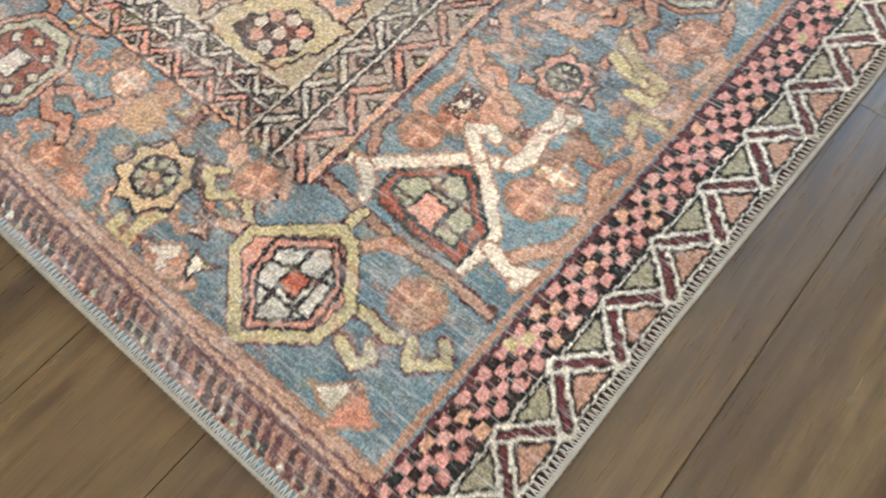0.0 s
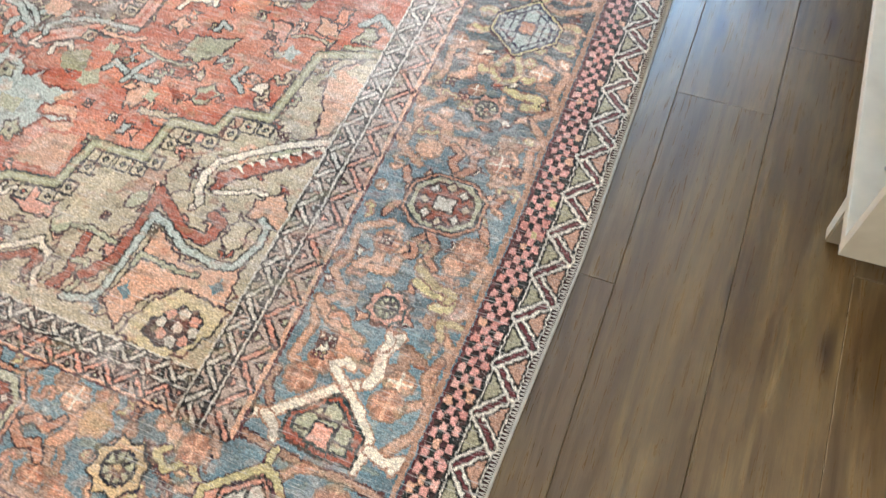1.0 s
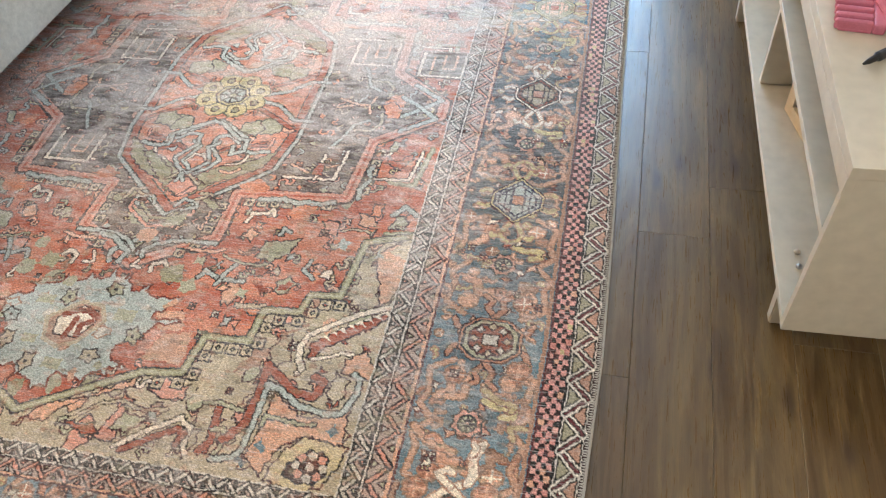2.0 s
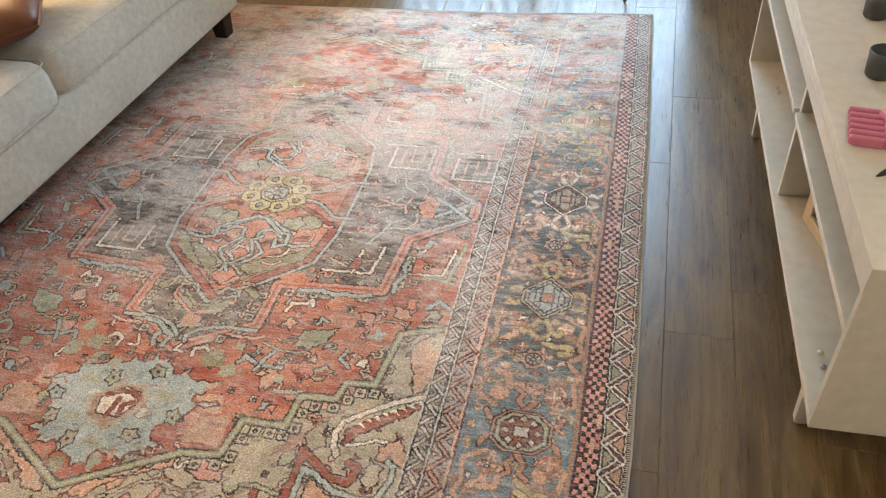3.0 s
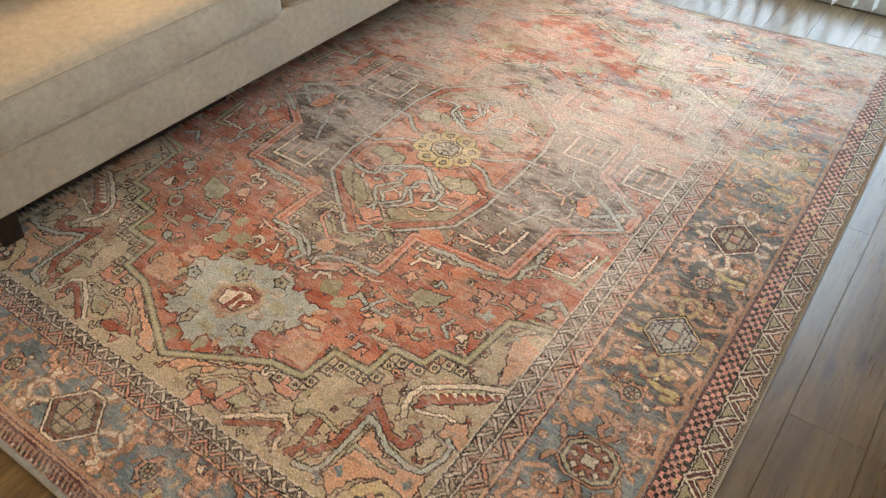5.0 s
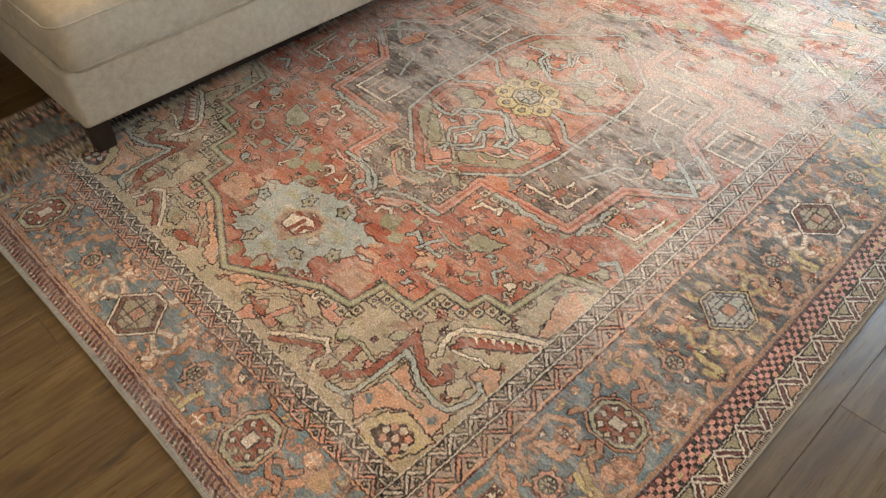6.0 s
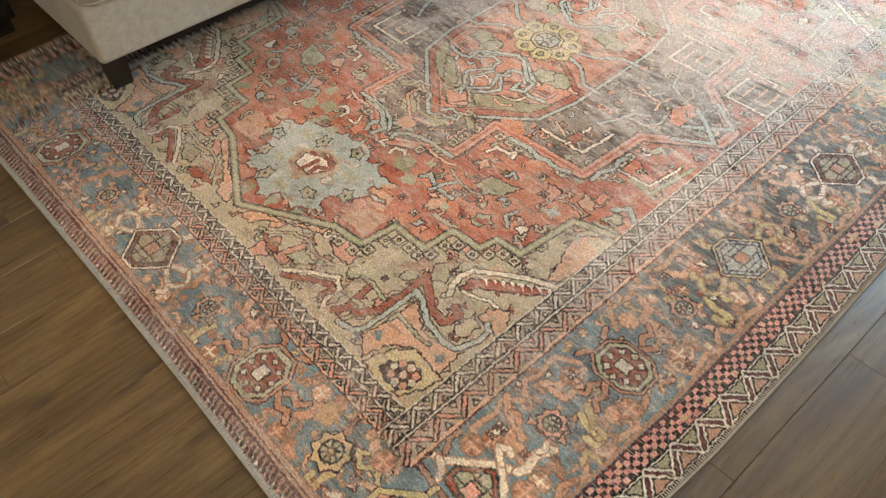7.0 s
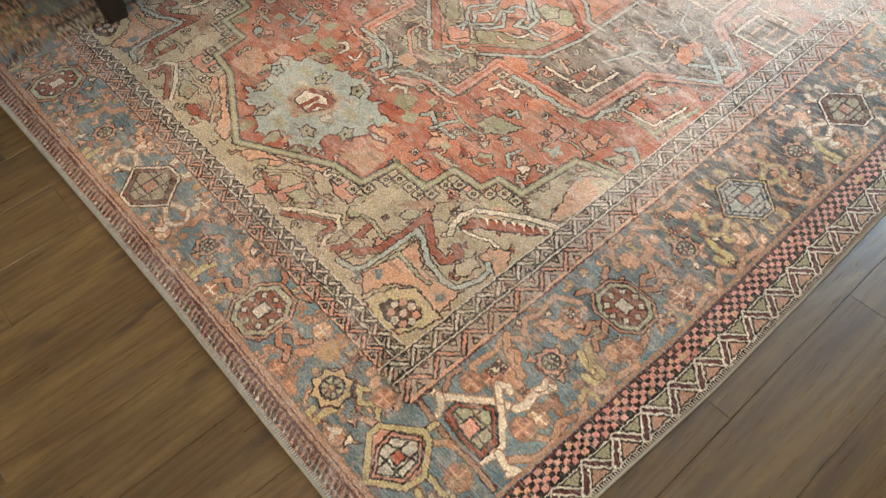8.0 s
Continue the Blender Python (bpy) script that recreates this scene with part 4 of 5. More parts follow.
def toothed(points, depth, closed=False, pitch=.013):
    """The steps that a woven outline takes: short teeth to either side of a straight run."""
    out = []
    for (x0, y0), (x1, y1) in zip(points, points[1:] + (points[:1] if closed else [])):
        run = math.hypot(x1 - x0, y1 - y0)
        n = max(int(run / pitch), 1)
        for k in range(n):
            side = depth * (k % 2) * rr.uniform(.3, 1.2) / max(run, 1e-6)
            f = k / n
            out.append((x0 + (x1 - x0) * f - (y1 - y0) * side, y0 + (y1 - y0) * f + (x1 - x0) * side))
    return out if closed else out + points[-1:]


def heart_motifs(g):
    # heart of the medallion: grey-blue hooks, rust stems, small flowers
    shape(toothed(g([(1.424, 1.290), (1.392, 1.299), (1.293, 1.226), (1.255, 1.161), (1.270, 1.127), (1.351, 1.211)]), .006, True), OLIVE_D * 1.2, BROWN, 0.004)
    shape(toothed(g([(1.211, 1.205), (1.148, 1.255), (1.058, 1.288), (0.984, 1.349), (1.012, 1.265), (1.095, 1.203), (1.164, 1.173)]), .006, True), OLIVE_D * 1.25, BROWN, 0.004)
    shape(toothed(g([(1.285, 1.152), (1.264, 1.193), (1.217, 1.199), (1.193, 1.164), (1.233, 1.117)]), .006, True), PINK_D, BROWN, 0.005)
    cord(toothed(g([(1.294, 1.184), (1.268, 1.209), (1.227, 1.209), (1.184, 1.172)]), .003), 0.0080, TAN, BROWN, 0.0037)
    cord(toothed(g([(1.372, 1.306), (1.320, 1.334), (1.294, 1.317)]), .003), 0.0128, RUST * .85, BROWN, 0.0045)
    cord(toothed(g([(1.442, 1.332), (1.394, 1.319), (1.354, 1.328), (1.357, 1.377), (1.307, 1.412), (1.245, 1.450), (1.206, 1.437), (1.142, 1.381), (1.103, 1.371), (1.099, 1.326), (1.136, 1.306), (1.140, 1.343)]), .003), 0.0120, GREYBLUE * 1.05, COAL, 0.0053)
    cord(toothed(g([(1.337, 1.358), (1.302, 1.386), (1.263, 1.381), (1.256, 1.336), (1.305, 1.277), (1.280, 1.238), (1.244, 1.212), (1.189, 1.266), (1.219, 1.331), (1.189, 1.352)]), .003), 0.0104, GREYBLUE * 1.05, COAL, 0.0053)
    cord(toothed(g([(1.266, 1.265), (1.248, 1.298), (1.216, 1.292), (1.202, 1.273)]), .003), 0.0064, CREAM, BROWN, 0.0030)
    cord(toothed(g([(1.259, 1.177), (1.255, 1.214), (1.236, 1.180)]), .003), 0.0096, GREYBLUE, COAL, 0.0037)
    cord(toothed(g([(1.426, 1.356), (1.377, 1.349), (1.421, 1.370)]), .003), 0.0096, RUST * .8, BROWN, 0.0037)
    shape(toothed(g([(1.448, 1.417), (1.445, 1.467), (1.399, 1.482), (1.362, 1.453), (1.382, 1.407)]), .006, True), SAGE * .95, COAL, 0.005)
    shape(toothed(g([(1.152, 1.412), (1.143, 1.455), (1.094, 1.469), (1.067, 1.426), (1.089, 1.392)]), .006, True), SAGE * .95, COAL, 0.005)
    cord(toothed(g([(1.131, 1.263), (1.090, 1.272), (1.077, 1.308)]), .003), 0.0072, CREAM, BROWN, 0.0037)
    cord(toothed(g([(1.140, 1.235), (1.108, 1.228), (1.081, 1.250)]), .003), 0.0072, PEACH, BROWN, 0.0037)
    cord(toothed(g([(1.078, 1.335), (1.028, 1.345), (1.022, 1.390)]), .003), 0.0072, PINK_D, BROWN, 0.0037)
    cord(toothed(g([(1.392, 1.551), (1.335, 1.534), (1.337, 1.496)]), .003), 0.0096, RUST * .85, BROWN, 0.0037)
    cord(toothed(g([(1.145, 1.538), (1.036, 1.476), (0.988, 1.443)]), .003), 0.0128, RUST * .9, BROWN, 0.0045)
    cord(toothed(g([(1.121, 1.561), (1.055, 1.541), (0.989, 1.482), (0.929, 1.481)]), .003), 0.0112, GREYBLUE, COAL, 0.0045)


def ground_motifs(g):
    # dark ground of the medallion
    cord(toothed(g([(1.227, 0.888), (1.235, 0.912), (1.208, 0.939), (1.167, 0.955), (1.114, 0.964), (1.037, 0.962)]), .003), 0.0120, GREYBLUE * 1.05, COAL, 0.0045)
    cord(toothed(g([(1.107, 0.936), (1.042, 0.933), (1.006, 0.946)]), .003), 0.0080, PEACH, BROWN, 0.0037)
    cord(toothed(g([(1.349, 1.089), (1.349, 1.058), (1.265, 0.997), (1.216, 1.008)]), .003), 0.0096, PINK_D, COAL, 0.0037)
    cord(toothed(g([(1.323, 1.083), (1.269, 1.031), (1.217, 1.033), (1.174, 1.087)]), .003), 0.0088, OLIVE_D * 1.3, COAL, 0.0037)
    cord(toothed(g([(1.385, 1.095), (1.376, 1.136), (1.342, 1.137)]), .003), 0.0096, TAN, COAL, 0.0037)
    cord(toothed(g([(1.216, 1.083), (1.200, 1.111), (1.155, 1.105), (1.150, 1.084), (1.192, 1.069)]), .003), 0.0096, GREYBLUE, COAL, 0.0045)
    cord(toothed(g([(1.165, 1.114), (1.131, 1.129), (1.092, 1.104)]), .003), 0.0088, TAN, COAL, 0.0037)
    shape(toothed(g([(1.232, 1.011), (1.205, 1.045), (1.160, 1.063), (1.171, 1.015), (1.206, 1.000)]), .006, True), SAGE * .9, None, 0.005)
    shape(toothed(g([(1.149, 1.111), (1.127, 1.133), (1.078, 1.096), (1.094, 1.074)]), .006, True), OLIVE_D * 1.35, BROWN, 0.004)
    shape(toothed(g([(1.279, 0.983), (1.234, 0.990), (1.220, 0.956), (1.267, 0.939)]), .006, True), PEACH * .9, None, 0.005)
    shape(toothed(g([(1.541, 1.178), (1.499, 1.218), (1.442, 1.186), (1.486, 1.157)]), .006, True), ORANGE * .9, None, 0.005)
    cord(toothed(g([(0.973, 1.140), (0.935, 1.142), (0.905, 1.148), (0.862, 1.137), (0.830, 1.145), (0.794, 1.141), (0.756, 1.153)]), .003), 0.0144, GREYBLUE, COAL, 0.0045)
    cord(toothed(g([(0.798, 1.457), (0.735, 1.458), (0.709, 1.491), (0.715, 1.539)]), .003), 0.0088, TAN, COAL, 0.0037)
    cord(toothed(g([(0.836, 1.372), (0.810, 1.420), (0.789, 1.485), (0.751, 1.504)]), .003), 0.0104, GREYBLUE, COAL, 0.0037)
    cord(toothed(g([(0.869, 1.599), (0.809, 1.579), (0.765, 1.576), (0.755, 1.537)]), .003), 0.0080, PEACH, BROWN, 0.0037)
    cord(toothed(g([(0.666, 1.625), (0.620, 1.597), (0.542, 1.533), (0.594, 1.498), (0.640, 1.467)]), .003), 0.0136, GREYBLUE * 1.05, COAL, 0.0045)
    shape(toothed(g([(0.727, 1.583), (0.690, 1.601), (0.653, 1.564), (0.660, 1.521), (0.699, 1.518)]), .006, True), ORANGE, BROWN, 0.004)
    cord(toothed(g([(0.937, 1.236), (0.786, 1.240), (0.774, 1.362)]), .003), 0.0088, CREAM, BROWN, 0.0060)
    cord(toothed(g([(0.842, 1.235), (0.840, 1.339)]), .003), 0.0080, CREAM, BROWN, 0.0053)
    cord(toothed(g([(0.930, 1.290), (0.870, 1.260)]), .003), 0.0072, PEACH, BROWN, 0.0045)
    cord(toothed(g([(0.832, 1.280), (0.786, 1.301)]), .003), 0.0056, PEACH, BROWN, 0.0037)
    cord(toothed(g([(0.866, 1.281), (0.821, 1.280)]), .003), 0.0056, SAGE, BROWN, 0.0037)
    shape(toothed(g([(0.861, 1.251), (0.854, 1.304), (0.823, 1.307), (0.822, 1.251)]), .006, True), RUST * .95, BROWN, 0.004)


def red_motifs(g):
    # red ground
    cord(toothed(g([(1.181, 0.846), (1.184, 0.870), (1.155, 0.885), (1.143, 0.870)]), .003), 0.0104, CREAM, BROWN, 0.0045)
    shape(toothed(g([(1.081, 0.795), (1.081, 0.827), (1.044, 0.842), (1.030, 0.804), (1.055, 0.788)]), .006, True), SAGE, None, 0.005)
    shape(toothed(g([(1.074, 0.885), (1.074, 0.918), (1.045, 0.914), (1.042, 0.883)]), .006, True), SAGE, None, 0.005)
    cord(toothed(g([(1.041, 0.845), (1.028, 0.871), (0.985, 0.850), (0.935, 0.847), (0.912, 0.848)]), .003), 0.0112, GREYBLUE, COAL, 0.0045)
    cord(toothed(g([(0.984, 0.828), (0.971, 0.869), (0.952, 0.901)]), .003), 0.0096, GREYBLUE * .95, COAL, 0.0045)
    shape(toothed(g([(0.912, 0.933), (0.903, 0.990), (0.845, 1.000), (0.802, 1.012), (0.820, 0.953), (0.863, 0.919)]), .006, True), SAGE * .95, BROWN, 0.004)
    cord(toothed(g([(0.983, 1.050), (0.976, 1.085), (0.932, 1.087), (0.921, 1.105), (0.909, 1.083)]), .003), 0.0104, CREAM, BROWN, 0.0045)
    shape(toothed(g([(0.979, 0.997), (0.958, 1.034), (0.927, 1.014), (0.944, 0.981)]), .006, True), PEACH, BROWN, 0.004)
    shape(toothed(g([(0.881, 1.094), (0.850, 1.142), (0.789, 1.136), (0.813, 1.080), (0.851, 1.074)]), .006, True), ORANGE, None, 0.005)
    cord(toothed(g([(0.871, 1.015), (0.866, 1.043), (0.839, 1.028)]), .003), 0.0088, GREYBLUE, COAL, 0.0037)
    shape(toothed(g([(0.822, 0.831), (0.823, 0.859), (0.793, 0.883), (0.765, 0.859), (0.784, 0.828), (0.804, 0.820)]), .006, True), SAGE, BROWN, 0.005)
    shape(toothed(g([(0.812, 0.834), (0.813, 0.851), (0.791, 0.868), (0.777, 0.859), (0.789, 0.837)]), .006, True), RUST * .85, None, 0.005)
    cord(toothed(g([(0.732, 0.881), (0.764, 0.907), (0.754, 0.941)]), .003), 0.0088, GREYBLUE, COAL, 0.0037)
    shape(toothed(g([(0.719, 0.894), (0.706, 0.913), (0.688, 0.937), (0.682, 0.909), (0.686, 0.882)]), .006, True), CREAM, BROWN, 0.005)
    shape(toothed(g([(0.919, 0.801), (0.914, 0.828), (0.887, 0.824), (0.891, 0.797)]), .006, True), SAGE, None, 0.005)
    cord(toothed(g([(0.901, 0.775), (0.856, 0.776), (0.828, 0.781)]), .003), 0.0112, TAN, COAL, 0.0037)
    shape(toothed(g([(0.925, 0.705), (0.920, 0.740), (0.893, 0.738), (0.901, 0.710)]), .006, True), GREYBLUE, BROWN, 0.004)
    shape(toothed(g([(0.889, 0.847), (0.861, 0.859), (0.834, 0.827), (0.855, 0.820)]), .006, True), RUST * .8, None, 0.005)
    cord(toothed(g([(0.999, 0.927), (0.951, 0.909), (0.907, 0.906), (0.869, 0.913)]), .003), 0.0048, SAGE, BROWN, 0.0037)
    cord(toothed(g([(0.692, 1.175), (0.698, 1.211), (0.678, 1.248), (0.689, 1.286), (0.682, 1.309)]), .003), 0.0128, GREYBLUE, COAL, 0.0045)
    cord(toothed(g([(0.667, 1.259), (0.567, 1.264), (0.549, 1.384)]), .003), 0.0080, CREAM, BROWN, 0.0045)
    cord(toothed(g([(0.619, 1.249), (0.547, 1.244), (0.524, 1.402)]), .003), 0.0096, SAGE, OLIVE_D, 0.0037)
    shape(toothed(g([(0.650, 1.325), (0.644, 1.354), (0.618, 1.334), (0.576, 1.382), (0.570, 1.349), (0.600, 1.300)]), .006, True), RUST, BROWN, 0.004)
    shape(toothed(g([(0.661, 1.364), (0.645, 1.421), (0.618, 1.424), (0.631, 1.377)]), .006, True), SAGE, BROWN, 0.004)
    cord(toothed(g([(0.577, 1.126), (0.548, 1.161), (0.512, 1.133)]), .003), 0.0128, GREYBLUE, COAL, 0.0037)
    cord(toothed(g([(0.624, 1.055), (0.670, 1.062), (0.701, 1.051)]), .003), 0.0056, TAN, BROWN, 0.0030)
    shape(toothed(g([(0.705, 0.988), (0.692, 1.030), (0.661, 1.018), (0.671, 0.984)]), .006, True), GREYBLUE, None, 0.005)
    shape(toothed(g([(0.643, 1.111), (0.637, 1.162), (0.607, 1.162), (0.611, 1.113)]), .006, True), ORANGE, BROWN, 0.004)
    cord(toothed(g([(0.578, 1.058), (0.527, 1.066), (0.481, 1.071)]), .003), 0.0096, SAGE * 1.05, OLIVE_D, 0.0037)
    cord(toothed(g([(1.385, 0.956), (1.336, 0.946), (1.275, 0.901), (1.286, 0.866)]), .003), 0.0144, GREYBLUE, COAL, 0.0045)
    cord(toothed(g([(1.385, 0.852), (1.358, 0.857), (1.373, 0.891)]), .003), 0.0080, CREAM, BROWN, 0.0045)
    shape(toothed(g([(1.519, 0.824), (1.503, 0.879), (1.445, 0.857), (1.466, 0.818)]), .006, True), OLIVE_D * 1.4, None, 0.005)
    shape(toothed(g([(1.588, 0.678), (1.573, 0.732), (1.502, 0.725), (1.524, 0.677)]), .006, True), PEACH * .9, None, 0.005)
    shape(toothed(g([(1.085, 0.587), (1.056, 0.663), (0.979, 0.680), (0.971, 0.615), (0.976, 0.581), (1.030, 0.584)]), .006, True), PEACH * .85, None, 0.005)


def spandrel(g):
    # spandrel: patches of peach and sage, then the hooked roof, the serpents and the octagon
    shape(toothed(g([(0.731, 0.389), (0.718, 0.466), (0.720, 0.555), (0.628, 0.500), (0.551, 0.517), (0.526, 0.557), (0.521, 0.438), (0.610, 0.455), (0.659, 0.418), (0.681, 0.350)]), .006, True), PEACH, BROWN * 1.3, 0.004)
    shape(toothed(g([(0.577, 0.624), (0.576, 0.661), (0.532, 0.695), (0.491, 0.643), (0.492, 0.607), (0.538, 0.618)]), .006, True), PEACH * .95, BROWN * 1.2, 0.004)
    shape(toothed(g([(0.486, 0.695), (0.497, 0.736), (0.474, 0.792), (0.449, 0.794), (0.452, 0.718)]), .006, True), PINK_D, BROWN * 1.2, 0.004)
    shape(toothed(g([(0.575, 0.934), (0.587, 0.991), (0.540, 1.025), (0.503, 1.049), (0.487, 0.996), (0.486, 0.919), (0.511, 0.842), (0.538, 0.814), (0.552, 0.877)]), .006, True), PEACH, BROWN * 1.2, 0.005)
    shape(toothed(g([(0.554, 0.997), (0.515, 1.051), (0.486, 1.039), (0.490, 0.967)]), .006, True), TAN * 1.15, None, 0.005)
    shape(toothed(g([(1.071, 0.400), (1.050, 0.449), (0.982, 0.437), (1.026, 0.396)]), .006, True), SAGE, BROWN * 1.2, 0.004)
    shape(toothed(g([(0.905, 0.488), (0.903, 0.599), (0.862, 0.641), (0.849, 0.573), (0.860, 0.508)]), .006, True), TAN * 1.12, None, 0.005)
    shape(toothed(g([(0.838, 0.584), (0.809, 0.654), (0.757, 0.667), (0.777, 0.607)]), .006, True), LTBROWN, None, 0.005)
    shape(toothed(g([(1.294, 0.391), (1.255, 0.440), (1.178, 0.464), (1.095, 0.518), (1.054, 0.545), (1.059, 0.511), (1.138, 0.474), (1.211, 0.430), (1.235, 0.391)]), .006, True), PEACH, BROWN, 0.004)
    shape(toothed(g([(1.201, 0.396), (1.167, 0.410), (1.139, 0.401), (1.114, 0.412), (1.087, 0.384), (1.124, 0.373), (1.152, 0.388)]), .006, True), RUST * .9, BROWN, 0.004)
    shape(toothed(g([(1.027, 0.515), (0.990, 0.553), (0.953, 0.534), (0.922, 0.538), (0.925, 0.495), (0.982, 0.491)]), .006, True), PINK_D, BROWN, 0.004)
    cord(toothed(g([(1.176, 0.407), (1.118, 0.460), (1.069, 0.472), (1.013, 0.459), (0.951, 0.468)]), .003), 0.0072, TAN * .95, BROWN, 0.0030)
    cord(toothed(g([(0.870, 0.498), (0.836, 0.507), (0.774, 0.494)]), .003), 0.0080, SAGE, BROWN, 0.0037)
    cord(toothed(g([(1.036, 0.364), (0.987, 0.405), (0.941, 0.434), (0.909, 0.455), (0.877, 0.434), (0.879, 0.406), (0.866, 0.374)]), .003), 0.0104, CREAM, BROWN, 0.0037)
    cord(toothed(g([(1.017, 0.358), (0.955, 0.400), (0.907, 0.426), (0.886, 0.417), (0.894, 0.391)]), .003), 0.0144, RUST * .85, BROWN, 0.0030)
    cord(toothed(g([(0.836, 0.386), (0.820, 0.409), (0.827, 0.464), (0.830, 0.488)]), .003), 0.0176, RUST * .85, BROWN, 0.0037)
    cord(toothed(g([(0.805, 0.377), (0.792, 0.402), (0.800, 0.443), (0.823, 0.439)]), .003), 0.0096, SAGE, BROWN, 0.0030)
    cord(toothed(g([(0.793, 0.420), (0.759, 0.460), (0.751, 0.548), (0.758, 0.619), (0.709, 0.586), (0.675, 0.560), (0.622, 0.554), (0.609, 0.592), (0.633, 0.603)]), .003), 0.0192, RUST * .88, BROWN, 0.0045)
    cord(toothed(g([(0.803, 0.372), (0.756, 0.382), (0.742, 0.406), (0.738, 0.482), (0.738, 0.570), (0.700, 0.559), (0.656, 0.530), (0.580, 0.516), (0.546, 0.522), (0.527, 0.567), (0.525, 0.613), (0.543, 0.624)]), .003), 0.0120, GREYBLUE * 1.08, COAL, 0.0053)
    cord(toothed(g([(0.718, 0.466), (0.717, 0.492), (0.675, 0.487), (0.623, 0.483), (0.597, 0.487)]), .003), 0.0080, SAGE, COAL, 0.0037)
    shape(toothed(g([(0.597, 0.568), (0.588, 0.625), (0.549, 0.606), (0.551, 0.562), (0.572, 0.536)]), .006, True), TAN * 1.05, BROWN, 0.004)
    shape(toothed(g([(0.751, 0.373), (0.741, 0.393), (0.718, 0.379), (0.726, 0.362)]), .006, True), DKBLUE, None, 0.005)
    shape(toothed(g([(0.721, 0.416), (0.706, 0.439), (0.687, 0.416), (0.695, 0.399)]), .006, True), BLUE, None, 0.005)
    shape(toothed(g([(0.569, 0.476), (0.552, 0.500), (0.537, 0.478), (0.551, 0.464)]), .006, True), BLUE, None, 0.005)
    shape(toothed(g([(0.596, 0.968), (0.581, 1.006), (0.560, 0.971)]), .006, True), GREYBLUE, None, 0.005)
    cord(toothed(g([(0.673, 0.619), (0.690, 0.644), (0.698, 0.680), (0.685, 0.717), (0.632, 0.755), (0.579, 0.792), (0.506, 0.826), (0.497, 0.848)]), .003), 0.0136, CREAM, BROWN, 0.0045)
    shape(toothed(g([(0.674, 0.653), (0.673, 0.696), (0.612, 0.745), (0.495, 0.814), (0.506, 0.786), (0.540, 0.751), (0.598, 0.711), (0.642, 0.676), (0.651, 0.646)]), .006, True), RUST * .92, BROWN, 0.005)
    cord(toothed(g([(0.659, 0.650), (0.617, 0.662), (0.592, 0.677), (0.562, 0.676)]), .003), 0.0080, CREAM, BROWN, 0.0030)
    shape(toothed(g([(0.659, 0.712), (0.643, 0.722), (0.628, 0.706)]), .006, True), CREAM, None, 0.005)
    shape(toothed(g([(0.640, 0.725), (0.624, 0.735), (0.609, 0.718)]), .006, True), CREAM, None, 0.005)
    shape(toothed(g([(0.621, 0.738), (0.605, 0.748), (0.590, 0.731)]), .006, True), CREAM, None, 0.005)
    shape(toothed(g([(0.602, 0.751), (0.586, 0.761), (0.571, 0.744)]), .006, True), CREAM, None, 0.005)
    shape(toothed(g([(0.583, 0.764), (0.567, 0.774), (0.553, 0.757)]), .006, True), CREAM, None, 0.005)
    shape(toothed(g([(0.564, 0.776), (0.548, 0.786), (0.534, 0.769)]), .006, True), CREAM, None, 0.005)
    shape(toothed(g([(0.545, 0.789), (0.530, 0.799), (0.516, 0.782)]), .006, True), CREAM, None, 0.005)
    shape(toothed(g([(0.527, 0.802), (0.511, 0.811), (0.497, 0.794)]), .006, True), CREAM, None, 0.005)
    shape(toothed(g([(0.508, 0.814), (0.493, 0.824), (0.479, 0.807)]), .006, True), CREAM, None, 0.005)
    shape(toothed(g([(0.641, 0.826), (0.635, 0.840), (0.608, 0.833), (0.612, 0.816)]), .006, True), RUST * .8, BROWN, 0.004)
    shape(toothed(g([(0.758, 0.706), (0.698, 0.749), (0.691, 0.739), (0.743, 0.703)]), .006, True), LTBROWN, None, 0.005)
    shape(toothed(g([(0.671, 0.342), (0.662, 0.383), (0.645, 0.423), (0.608, 0.458), (0.556, 0.451), (0.506, 0.445), (0.517, 0.396), (0.540, 0.345), (0.584, 0.326)]), .006, True), YELLOW * .55 + TAN * .55, BROWN, 0.005)
    shape(toothed(g([(0.632, 0.365), (0.628, 0.392), (0.589, 0.428), (0.558, 0.427), (0.539, 0.411), (0.537, 0.375), (0.557, 0.350), (0.594, 0.347)]), .006, True), BROWN * .9, COAL, 0.004)
    for k in range(8):
        a = math.pi / 4 * k
        fill(g(put(ring(5, .0105), .577 + .031 * math.cos(a), .389 + .026 * math.sin(a))), (WHITE_D, PINK_D)[k % 2])
    fill(g(put(ring(5, .011), .577, .389)), WHITE_D)


for axis, ends in ((1, 1), (0, 1), (1, 0), (0, 0)):
    turned = lambda centre: functools.partial(flipped, centre if axis else 0, ends)
    spandrel(turned(UA))
    red_motifs(turned(UA - .02))
    ground_motifs(turned(UM))
    heart_motifs(turned(UH))

